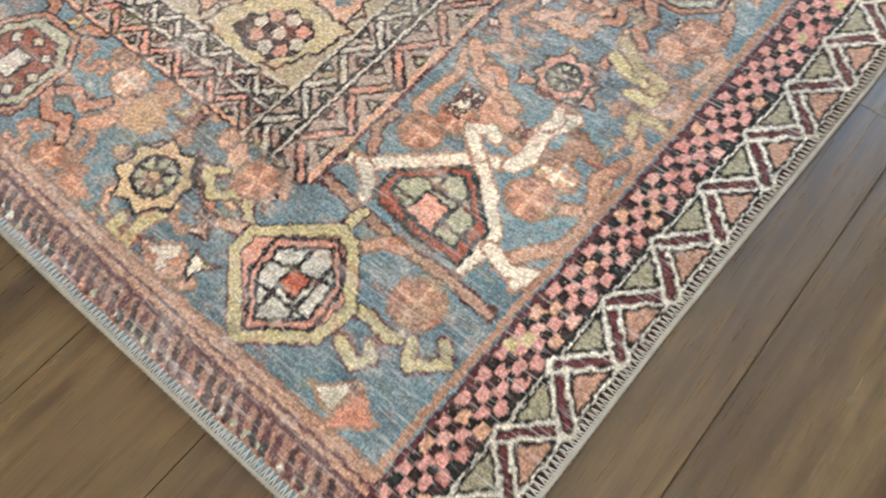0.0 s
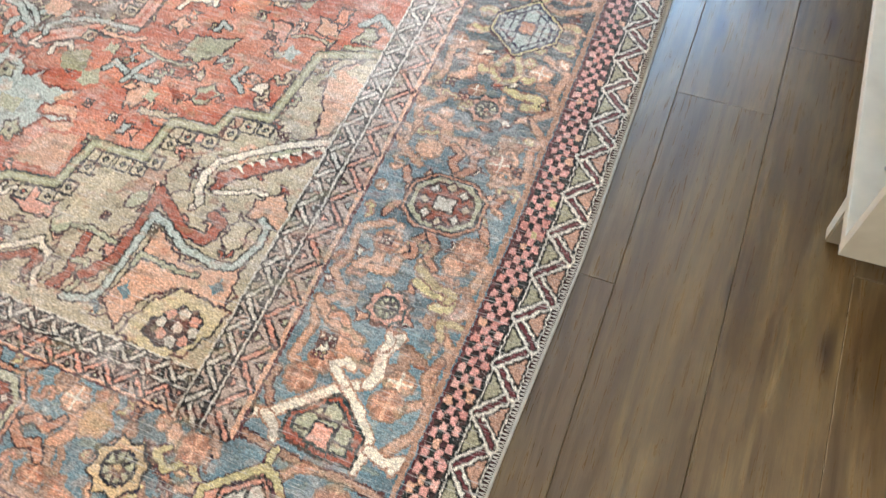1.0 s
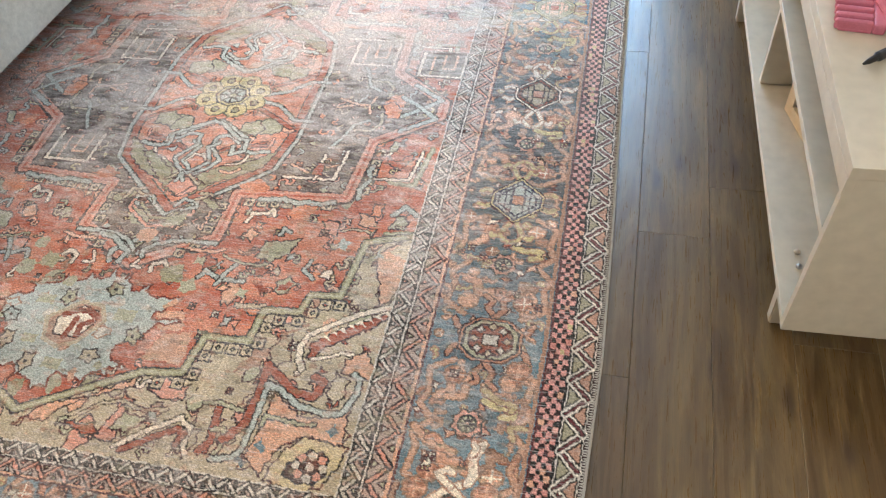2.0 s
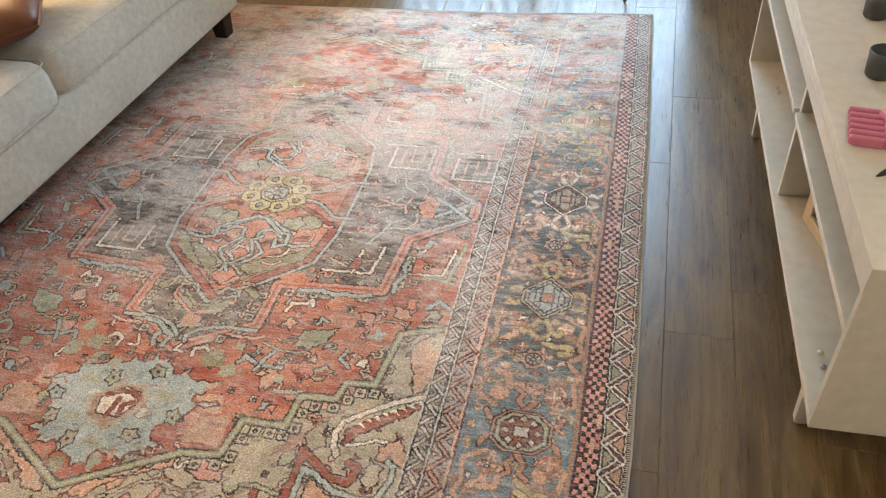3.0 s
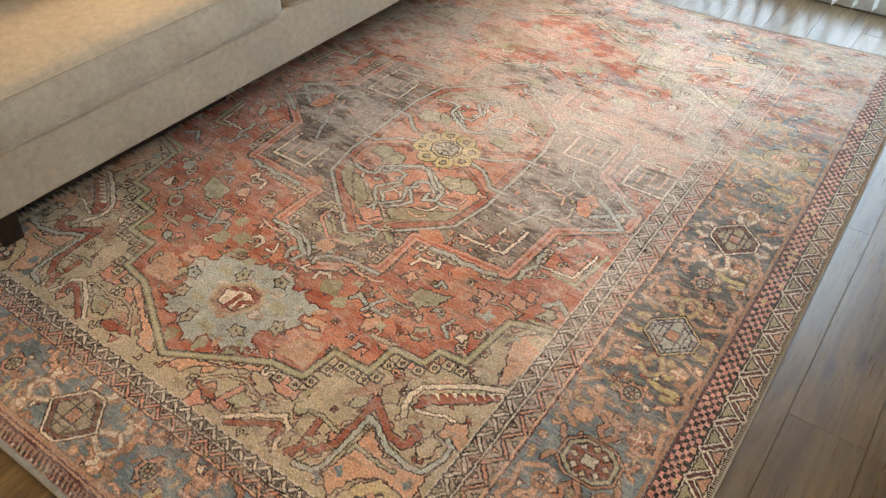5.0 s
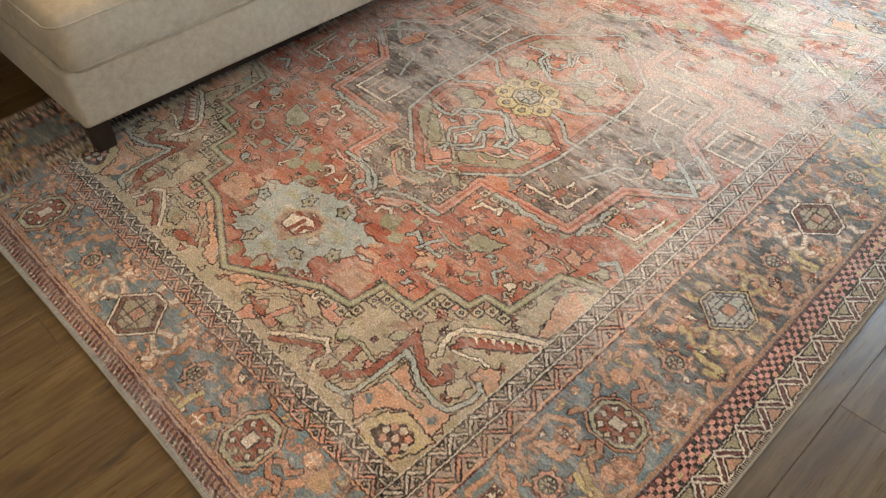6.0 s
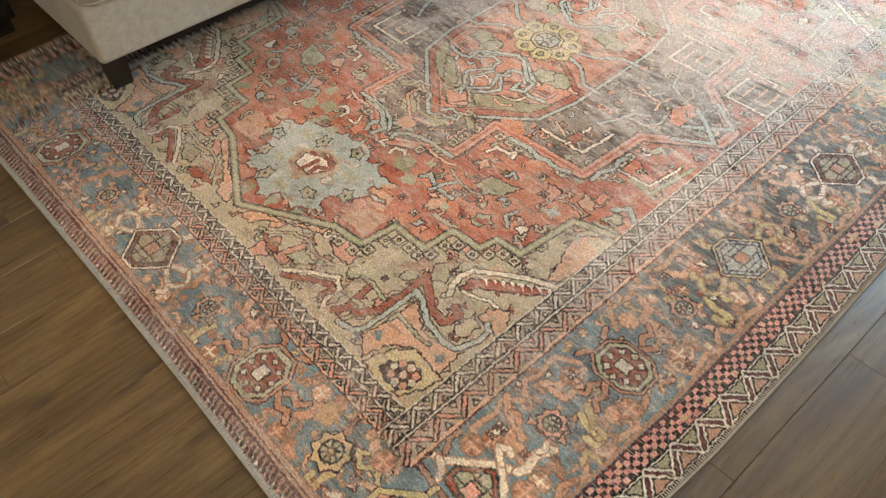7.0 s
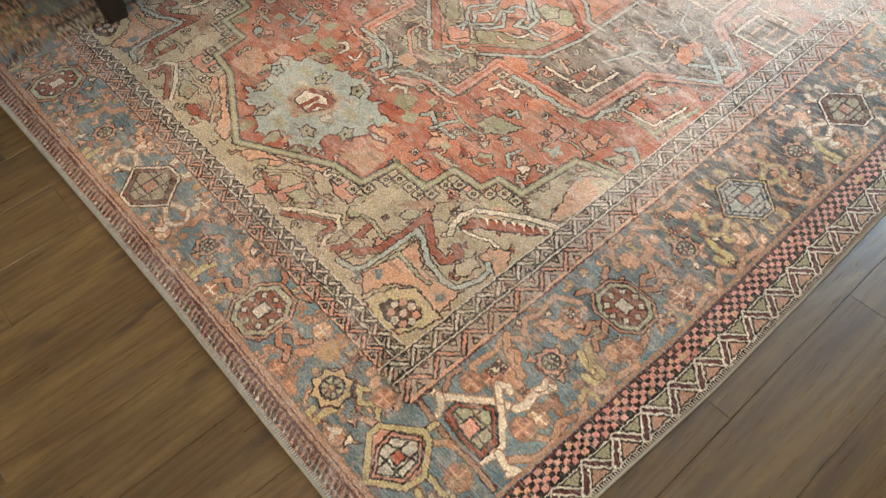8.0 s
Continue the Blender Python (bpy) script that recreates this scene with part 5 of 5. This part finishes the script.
# rosette with eight yellow petals at the very middle
RO = (1.235, 1.577)
for k in range(8):
    a = math.pi / 4 * (k + .5)
    shape(put(ring(9, 0.042, .036, .06), RO[0] + .088 * math.cos(a), RO[1] + .074 * math.sin(a)), YELLOW * 1.12, OLIVE_D * .7, 0.005)
    shape(put(ring(6, 0.014), RO[0] + .092 * math.cos(a), RO[1] + .078 * math.sin(a)), OLIVE_D * 1.2, BROWN, 0.0045)
shape(put(ring(8, .060, .052), *RO), YELLOW * 1.05, COAL, 0.006)
shape(put(ring(8, .046, .040), *RO), GREYBLUE, COAL, 0.006)
for k in range(4):
    line(put([(-.04, 0), (.04, 0)], *RO, 1, 45 * k), .006, COAL)
shape(put(ring(6, .014), *RO), SAGE, COAL, .004)

# pale key patterns beside the heart
for u, v in ((1.655, 1.285), (1.655, 1.80), (0.815, 1.84), (0.575, 1.80)):
    shape(put([(-.075, -.062), (.075, -.062), (.075, .062), (-.075, .062)], u, v), DUSK * 1.05, BROWN, 0.018)
    line(put([(-.072, .060), (-.072, -.060), (.072, -.060), (.072, .060)], u, v), 0.010, CREAM)
    line(put([(-.04, .05), (-.04, -.02), (.0, -.02), (.0, .05)], u, v), 0.008, PEACH)
    line(put([(.035, -.05), (.035, .04)], u, v), 0.008, PEACH)
    line(put([(-.045, -.035), (.045, -.035)], u, v), 0.0045, BROWN)

# pendants, serrated like leaves
JAG = [(1.519, 0.551), (1.467, 0.568), (1.482, 0.598), (1.486, 0.631), (1.543, 0.648), (1.524, 0.677), (1.556, 0.699), (1.509, 0.730), (1.472, 0.736), (1.497, 0.765), (1.467, 0.786), (1.430, 0.770), (1.403, 0.804), (1.365, 0.787), (1.339, 0.820), (1.302, 0.803), (1.273, 0.849), (1.254, 0.808), (1.222, 0.832), (1.199, 0.776), (1.153, 0.806), (1.139, 0.770), (1.052, 0.775), (1.061, 0.748), (1.108, 0.704), (1.037, 0.712), (1.024, 0.701), (1.093, 0.672), (1.098, 0.636), (1.138, 0.627), (1.162, 0.586), (1.099, 0.553), (1.152, 0.550), (1.142, 0.524), (1.189, 0.528), (1.202, 0.499), (1.250, 0.513), (1.286, 0.499), (1.277, 0.474), (1.317, 0.462), (1.350, 0.493), (1.389, 0.485), (1.390, 0.518), (1.453, 0.506), (1.447, 0.536)]
FACE = [(1.363, 0.605), (1.386, 0.666), (1.317, 0.724), (1.255, 0.721), (1.225, 0.676), (1.271, 0.605), (1.315, 0.586)]
CORE = [(1.345, 0.621), (1.357, 0.670), (1.303, 0.713), (1.257, 0.702), (1.247, 0.668), (1.276, 0.619)]
MARKS = ([(1.311, 0.617), (1.306, 0.646), (1.305, 0.674)], [(1.343, 0.681), (1.309, 0.697), (1.279, 0.700), (1.250, 0.682)], [(1.281, 0.628), (1.284, 0.654), (1.262, 0.669)])
shape(toothed(JAG, .012, True, .016), GREYBLUE * 1.06, RUST * .5, 0.006)
patches(160, 1.05, 1.58, .46, .84, lambda u, v, c: near(c, GREYBLUE * 1.06, .01), (SAGE, GREYBLUE * .88, WHITE_D, GREYBLUE * 1.2, PEACH * .9), LTBROWN, .05, (.012, .026), .35)
for u, v in ((1.37, .535), (1.36, .735), (1.49, .66), (1.13, .645), (1.215, .575), (1.245, .775), (1.46, .59)):
    shape(put(ring(10, .026, .020, .22), u, v, 1, rr.uniform(0, 90)), rr.choice((SAGE, GREYBLUE * .9, TAN)), COAL, 0.005)
    fill(put(ring(5, .006), u, v), COAL)
for u, v, s in ((1.30, .54, .03), (1.18, .70, .035), (1.42, .72, .03), (1.40, .60, .025)):
    fill(put(ring(8, s, s * .6, .2), u, v), SAGE * 1.05)
shape(FACE, LTBROWN * 1.15, BROWN, 0.007)
line(FACE, 0.012, TAN, True)
shape(CORE, CREAM * 1.02, BROWN, 0.005)
for m in MARKS:
    line(m, 0.017, RUST * .72)

# the stepped outline lies over what it encloses
line(red, 0.027, COAL, True)
line(red, 0.018, OLIVE_D * 1.3, True)
line(red, 0.008, SAGE * 1.1, True)
for axis in (0, UA):
    for ends in (0, 1):
        for (a0, b0), (a1, b1) in zip(STEP[1:9], STEP[2:9]):
            tile_row((UA - a0 - .026, b0 - .026), (UA - a1 - .026, b1 - .026), axis, ends, TAN * 1.05)

# -- guards between border and field --
GUARD = dye("a89484")


def guard(a0, a1, b0, b1, along_v, flip=False):
    """Two rows of zigzags between lines; a runs across it, b along it."""
    def bandx(p, q, col):
        band(p, q, b0, b1, col) if along_v else band(b0, b1, p, q, col)
    at = lambda p: (a0 + a1 - p) if flip else p
    w = a1 - a0
    bandx(a0, a1, GUARD)
    for p, q, col in ((0, .06, PLUM), (.06, .12, PEACH), (.50, .54, COAL), (.54, .58, WHITE_D), (.58, .62, COAL), (.93, .96, COAL), (.96, 1.0, WHITE_D)):
        x, y = sorted((at(a0 + p * w), at(a0 + q * w)))
        bandx(x, y, col)
    for lo, hi, c1, c2 in ((.14, .48, PINK_D * .95, BROWN), (.64, .91, WHITE_D, COAL * .85)):
        p, q = at(a0 + lo * w), at(a0 + hi * w)
        step, b, up = abs(q - p) * 1.05, b0, 0
        while b < b1:
            e0, e1 = (p, q) if up else (q, p)
            tri = [(e0, b + step * .1), (e0, b + step * .9), (e1 + (e0 - e1) * .3, b + step * .5)]
            seg = [(e0, b - step * .12), (e1, b + step * .88)]
            sw = lambda pts: pts if along_v else [(y, x) for x, y in pts]
            line(sw([(e1, b), (e0, b + step)]), 0.0155, c2)
            line(sw([(e1, b), (e0, b + step)]), 0.006, c1)
            shape(sw([(e0, b + step * .28), (e0 * .6 + e1 * .4, b + step * .05), (e0, b - step * .2)]), rr.choice((PINK_D, SAGE, GREYBLUE, c1)), c2, 0.004)
            b += step
            up = 1 - up


guard(0.255, FV0, 0.392, RW - .36, False)
guard(FV1, FV1 + .083, 0.36, RW - .36, False, True)
guard(0.390, FU0, 0.255, RL - .235, True)
guard(FU1, FU1 + 0.10, 0.255, RL - .235, True, True)

# -- the outer bands --
band(0.122, 0.132, 0, RL, LTBROWN)
band(0, RW, 0.045, 0.076, (PEACH + LTBROWN) * .45)
for v0, v1, col in ((0.043, 0.050, PLUM), (0.056, 0.061, PLUM * 1.2), (0.072, 0.077, LTBROWN * .8)):
    band(0, RW, v0, v1, col)
    band(0, RW, RL - v1, RL - v0, col)
for base, sv in ((0, 1), (RL, -1)):
    b0, b1 = sorted((base + sv * .010, base + sv * .043))
    band(0, RW, b0, b1, (PEACH + PINK_D) * .28)
    u = 0.0
    while u < RW:
        c = rr.choice((BROWN, PLUM, COAL, PLUM))
        line([(u, base + sv * .016), (u + .007, base + sv * .024)], 0.009, c)
        line([(u + .009, base + sv * .028), (u + .013, base + sv * .038)], 0.008, rr.choice((BROWN, PLUM)))
        fill(put(ring(5, .0045), u + .012, base + sv * .018), rr.choice((WHITE_D, PINK_D, SAGE)))
        u += rr.uniform(.014, .020)
for base, su in ((0, 1), (RW, -1)):
    X = lambda p: base + su * p
    B = lambda p, q, col: band(*sorted((X(p), X(q))), 0 if base else 0, RL, col)
    # dark edge strip: the shade between binding stitches, put into the dye
    B(.0, .012, BROWN * .9)
    B(.012, .064, WHITE_D)
    B(.064, .070, COAL)
    B(.070, .114, dye("bc8b7e"))
    B(.114, .121, PLUM)
    n = int(RL / .0142)
    for k in range(n):
        for j in range(4):
            if (k + j) % 2 == 0:
                c = rr.choice((BROWN * .8, BROWN * .7, COAL * .8, COAL * .7, BROWN, PLUM * .8))
                if rr.random() < .05:
                    c = YELLOW
                u0, v0 = .0705 + j * .0108, k * .0142
                q = [(X(u0 + rr.uniform(-.001, .001)), v0), (X(u0 + .0112), v0 + rr.uniform(-.001, .001)), (X(u0 + .0112), v0 + .0144), (X(u0), v0 + .0144)]
                fill(q, c)
            elif rr.random() < .3:
                u0, v0 = .0705 + j * .0108, k * .0142
                fill([(X(u0), v0), (X(u0 + .0108), v0), (X(u0 + .0108), v0 + .0142), (X(u0), v0 + .0142)], rr.choice((PEACH * .9, dye("b57e70"), dye("c59a8a"))))
    step, v, up = .043, 0.0, 0
    while v < RL:
        e0, e1 = (.016, .060) if up else (.060, .016)
        shape([(X(e1), v + step * .66), (X(e1), v - step * .66), (X(e0 + (e1 - e0) * .36), v)], (SAGE * .45 + TAN * .3) if up else (PINK_D * .5 + TAN * .28), COAL, 0.005)
        v += step
        up = 1 - up
    v, up = 0.0, 0
    while v < RL:
        e0, e1 = (.016, .060) if up else (.060, .016)
        for wide, c in ((.0185, WHITE_D), (.0105, COAL), (.0055, PLUM * 1.15)):
            line([(X(e0), v), (X(e1), v + step)], wide, c)
        v += step
        up = 1 - up

# -- dye bled into soft clouds towards the far end --
cloud = value_noise(0.11, 0.06, 3)
cloud2 = value_noise(0.13, 0.08, 3)
push = (np.clip((VV - 1.75) / .5, 0, 1)[:, None] * (UU > .14)[None, :]).astype(np.float32)
for field, tone_c, lo in ((cloud, RUST * 1.25, .53), (cloud2, DKBLUE * 1.3, .64), (1 - cloud, TAN * 1.1, .54), (1 - cloud2, OLIVE_D * 1.3, .64)):
    k = (push * np.clip((field - lo) * 7, 0, 1) * .62)[..., None]
    canvas[:] = canvas * (1 - k) + tone_c * k

# -- small smudges of neighbouring dyes all over the field and border --
inner = (np.clip((UU - .125) / .02, 0, 1)[None, :] * np.clip((VV - .05) / .03, 0, 1)[:, None]).astype(np.float32)
for tone_c, lo, amount in ((PEACH * .9, .67, .30), (OLIVE_D * 1.2, .65, .36), (COAL * 1.3, .65, .36), (RUST, .67, .28), (WHITE_D * .8, .69, .34)):
    smudge = value_noise(0.034, 0.017, 3)
    k = (inner * np.clip((smudge - lo) * 9, 0, 1) * amount)[..., None]
    canvas[:] = canvas * (1 - k) + tone_c * k

# -- age: bleached patches, streaks along the weft, uneven dye --
streak = value_noise(0.055, 0.012, 3)
patch = value_noise(0.42, 0.26, 3)
mid = value_noise(0.085, 0.055, 3)
d1 = np.exp(-(((UU - 0.98) / .30) ** 2)[None, :] - (((VV - 1.92) / .25) ** 2)[:, None])
d1 += .6 * np.exp(-(((UU - 0.62) / .16) ** 2)[None, :] - (((VV - 2.12) / .22) ** 2)[:, None])
d2 = np.exp(-(((UU - 1.75) / .38) ** 2)[None, :] - (((VV - 1.85) / .60) ** 2)[:, None])
d3 = np.exp(-(((UU - 0.50) / .14) ** 2)[None, :] - (((VV - 1.30) / .60) ** 2)[:, None])
d4 = np.exp(-(((UU - 1.58) / .20) ** 2)[None, :] - (((VV - 1.50) / .30) ** 2)[:, None]) + np.exp(-(((UU - 0.84) / .20) ** 2)[None, :] - (((VV - 1.48) / .16) ** 2)[:, None])
far = np.clip((VV - 1.95) / .7, 0, 1)[:, None]
worn = 0.15 + 0.92 * d1 + 0.26 * d2 + 0.12 * d3 + 0.20 * d4 + 0.26 * far
worn = worn * (0.35 + 1.3 * np.clip((0.30 * streak + 0.25 * patch + 0.45 * mid - 0.36) * 4.6, 0, 1))
worn += 0.30 * np.clip((streak - 0.60) * 4, 0, 1) * np.clip((patch - .30) * 2, 0, 1)
fleck = value_noise(0.022, 0.010, 2)
worn = worn * (.62 + .60 * fleck) + .24 * np.clip((fleck - .62) * 5, 0, 1) * np.clip((mid - .35) * 4, 0, 1)
worn = np.clip(worn, 0, 0.66)[..., None] * np.clip((UU[None, :] - .12) / .02 + 1 * np.clip((VV[:, None] - 1.5) / .8, 0, 1), 0, 1)[..., None]
outer = (UU < .125)[None, :, None] * (.04 + .16 * np.clip((VV - .6) / 1.2, 0, 1))[:, None, None] * (.5 + mid[..., None])
worn = np.maximum(worn, outer)
BLEACH = dye("c6bcb2")
canvas[:] = canvas * (1 - worn) + (BLEACH * (0.85 + .3 * patch[..., None])) * worn
canvas *= (0.78 + 0.40 * value_noise(0.24, 0.14, 5))[..., None]
grey = canvas @ np.array([.3, .55, .15], np.float32)
canvas[:] = canvas * .95 + grey[..., None] * .05
warm = value_noise(0.5, 0.4, 2)[..., None]
canvas *= 1 + (warm - .5) * np.array([.10, .0, -.12], np.float32)


canvas[:] = .178 * (np.clip(canvas, 0.004, 1) / .19) ** 1.24
grey = canvas @ np.array([.3, .55, .15], np.float32)
canvas[:] = (canvas * .90 + grey[..., None] * .10) * np.array([.985, 1.0, 1.02], np.float32)


def smooth3(a):
    a = (np.roll(a, 1, 0) + a + np.roll(a, -1, 0)) / 3
    return (np.roll(a, 1, 1) + a + np.roll(a, -1, 1)) / 3


# ink pooled at the edges of each dyed shape
canvas[:] = np.clip(canvas + .52 * (canvas - smooth3(smooth3(smooth3(canvas)))), .010, .9)


# ---- rug: the cloth ----
def steps(parts):
    out = [0.0]
    for end, size in parts:
        n = max(int(round((end - out[-1]) / size)), 1)
        out += list(np.linspace(out[-1], end, n + 1)[1:])
    return np.array(out)


def side_bow(v):
    return np.interp(v, (0, .35, .75, 1.1, 1.7, 2.13, 2.64, 3.07), (.007, .003, -.014, -.013, -.005, 0, .012, .023))


def end_bow(u):
    return np.interp(u, (0, .5, .9, 1.3, 1.6, 2.0, 2.5), (.006, .005, .008, .004, -.003, -.013, -.022))


def far_bow(u):
    return np.interp(u, (0, .2, .7, 2.5), (.022, .014, -.018, -.012))


gu = steps([(0.62, 0.0020), (1.5, 0.0025), (2.1, 0.0031), (RW, 0.02)])
gv = steps([(0.62, 0.0020), (1.5, 0.0025), (RL, 0.0036)])
mu, mv = len(gu), len(gv)
wob_u = (value_noise(.006, .006, 2) - .5) * .0065
wob_v = (value_noise(.006, .006, 2) - .5) * .0065
iu = np.clip((gu / CELL).astype(int), 0, NU - 1)
iv = np.clip((gv / CELL).astype(int), 0, NV - 1)
su = np.clip((gu[None, :] + wob_u[iv][:, iu]) / CELL - .5, 0, NU - 1.001)
sv = np.clip((gv[:, None] + wob_v[iv][:, iu]) / CELL - .5, 0, NV - 1.001)
a, b = su.astype(int), sv.astype(int)
fa, fb = (su - a)[..., None], (sv - b)[..., None]
tint = (canvas[b, a] * (1 - fa) + canvas[b, a + 1] * fa) * (1 - fb) + (canvas[b + 1, a] * (1 - fa) + canvas[b + 1, a + 1] * fa) * fb
knots = rng.rand(mv, mu, 1)
tint = tint * (0.74 + 0.52 * rng.rand(mv, mu, 1))
tint = np.where(knots > .965, tint * .6 + .4 * BLEACH, tint)
co = np.zeros((mv, mu, 3), np.float32)
co[..., 0] = -gu[None, :] - side_bow(gv)[:, None] * np.clip(1 - gu / .35, 0, 1)[None, :]
co[..., 1] = gv[:, None] + end_bow(gu)[None, :] * np.clip(1 - gv / .20, 0, 1)[:, None] + far_bow(gu)[None, :] * np.clip((gv - RL + .3) / .3, 0, 1)[:, None]
soft = value_noise(.35, .35, 2)[iv][:, iu]
co[..., 2] = (soft - .5) * .0022
idx = np.arange(mu * mv).reshape(mv, mu)
quads = np.stack([idx[:-1, :-1], idx[1:, :-1], idx[1:, 1:], idx[:-1, 1:]], -1).reshape(-1, 4)
me = bpy.data.meshes.new("pile")
me.vertices.add(mu * mv)
me.vertices.foreach_set("co", co.reshape(-1))
me.loops.add(quads.size)
me.loops.foreach_set("vertex_index", quads.reshape(-1).astype(np.int32))
me.polygons.add(len(quads))
me.polygons.foreach_set("loop_start", np.arange(0, quads.size, 4, dtype=np.int32))
me.update(calc_edges=True)
layer = me.color_attributes.new("dye", "FLOAT_COLOR", "POINT")
layer.data.foreach_set("color", np.concatenate([tint.reshape(-1, 3), np.ones((mu * mv, 1))], 1).astype(np.float32).reshape(-1))
me.materials.append(PILE)
me.polygons.foreach_set("use_smooth", np.ones(len(quads), bool))
rug = thing("rug", "worn vintage patterned rug in rust, blue and tan", "rug")
face = new("woven_face", me)
face.parent = rug
part("backing", box(-RW + .001, -.026, .024, RL - .024, FZ + .0005, -.0025), JUTE, rug)


def bound_edge(length, name, bow, begin=0.0):
    """The overcast edge: a rolled cord with slanted threads laid over it. It runs along +y with the rug on the -x side; bow(y) moves it along x."""
    e = part(name, tube([(float(bow(y)), y, -.0035) for y in np.linspace(begin, length, int(length / .02))], .0042, 8), THREAD, rug, "pale overcast binding", True)
    n = int(length / .0062)
    bm = bmesh.new()
    for k in range(n):
        y = k * .0062
        if y < begin:
            continue
        j, off = rr.uniform(-.0006, .0006), float(bow(y))
        for dy in (0.0, .0031):
            p0, p1 = (.0044 + off, y + .0031 * (dy > 0) * 2 + j, -.004), (-.0100 + off + rr.uniform(-.001, .001), y + .0031 + j, .0012)
            m = (-.002 + off, (p0[1] + p1[1]) / 2, .0020)
            tube([p0, m, p1], .0009, 4, bm=bm)
    st = part("overcast_stitching", bm, THREAD, e)
    tagged(st, "", "", "", "stuff")
    return e


bound_edge(RL, "long_binding", lambda y: -side_bow(y))
nb = bound_edge(RW, "short_binding", lambda y: -end_bow(RW - y))
nb.matrix_local = pose(-RW, 0, 0, 0, 0, -90)
fbn = bound_edge(RW, "short_binding", lambda y: far_bow(y), .022)
fbn.matrix_local = pose(0, RL, 0, 0, 0, 90)

# ---- floor planks ----
PW, PL = 0.18, 1.22
plank_mesh = None
rnd = random.Random(5)
ncol = int((X1 - X0) / PW) + 2
start = 0.078 - PW * math.ceil((0.078 - X0) / PW)
for c in range(ncol):
    x = start + c * PW
    w0, w1 = max(x, X0), min(x + PW, X1)
    if w1 - w0 < 0.02:
        continue
    y = Y0 - rnd.uniform(0, PL)
    while y < Y1:
        a, b2 = max(y, Y0), min(y + PL, Y1)
        y += PL
        if b2 - a < 0.03:
            continue
        whole = b2 - a > PL - 1e-4 and w1 - w0 > PW - 1e-4
        if whole and plank_mesh:
            ob = new("plank", plank_mesh)
        else:
            ob = finish("plank", box(-(w1 - w0) / 2 + 0.0004, (w1 - w0) / 2 - 0.0004, -(b2 - a) / 2 + 0.0003, (b2 - a) / 2 - 0.0003, -0.006, 0, 0.0008, 1), FLOOR)
            if whole:
                plank_mesh = ob.data
        ob.parent = floor
        ob.location = ((w0 + w1) / 2, (a + b2) / 2, FZ)
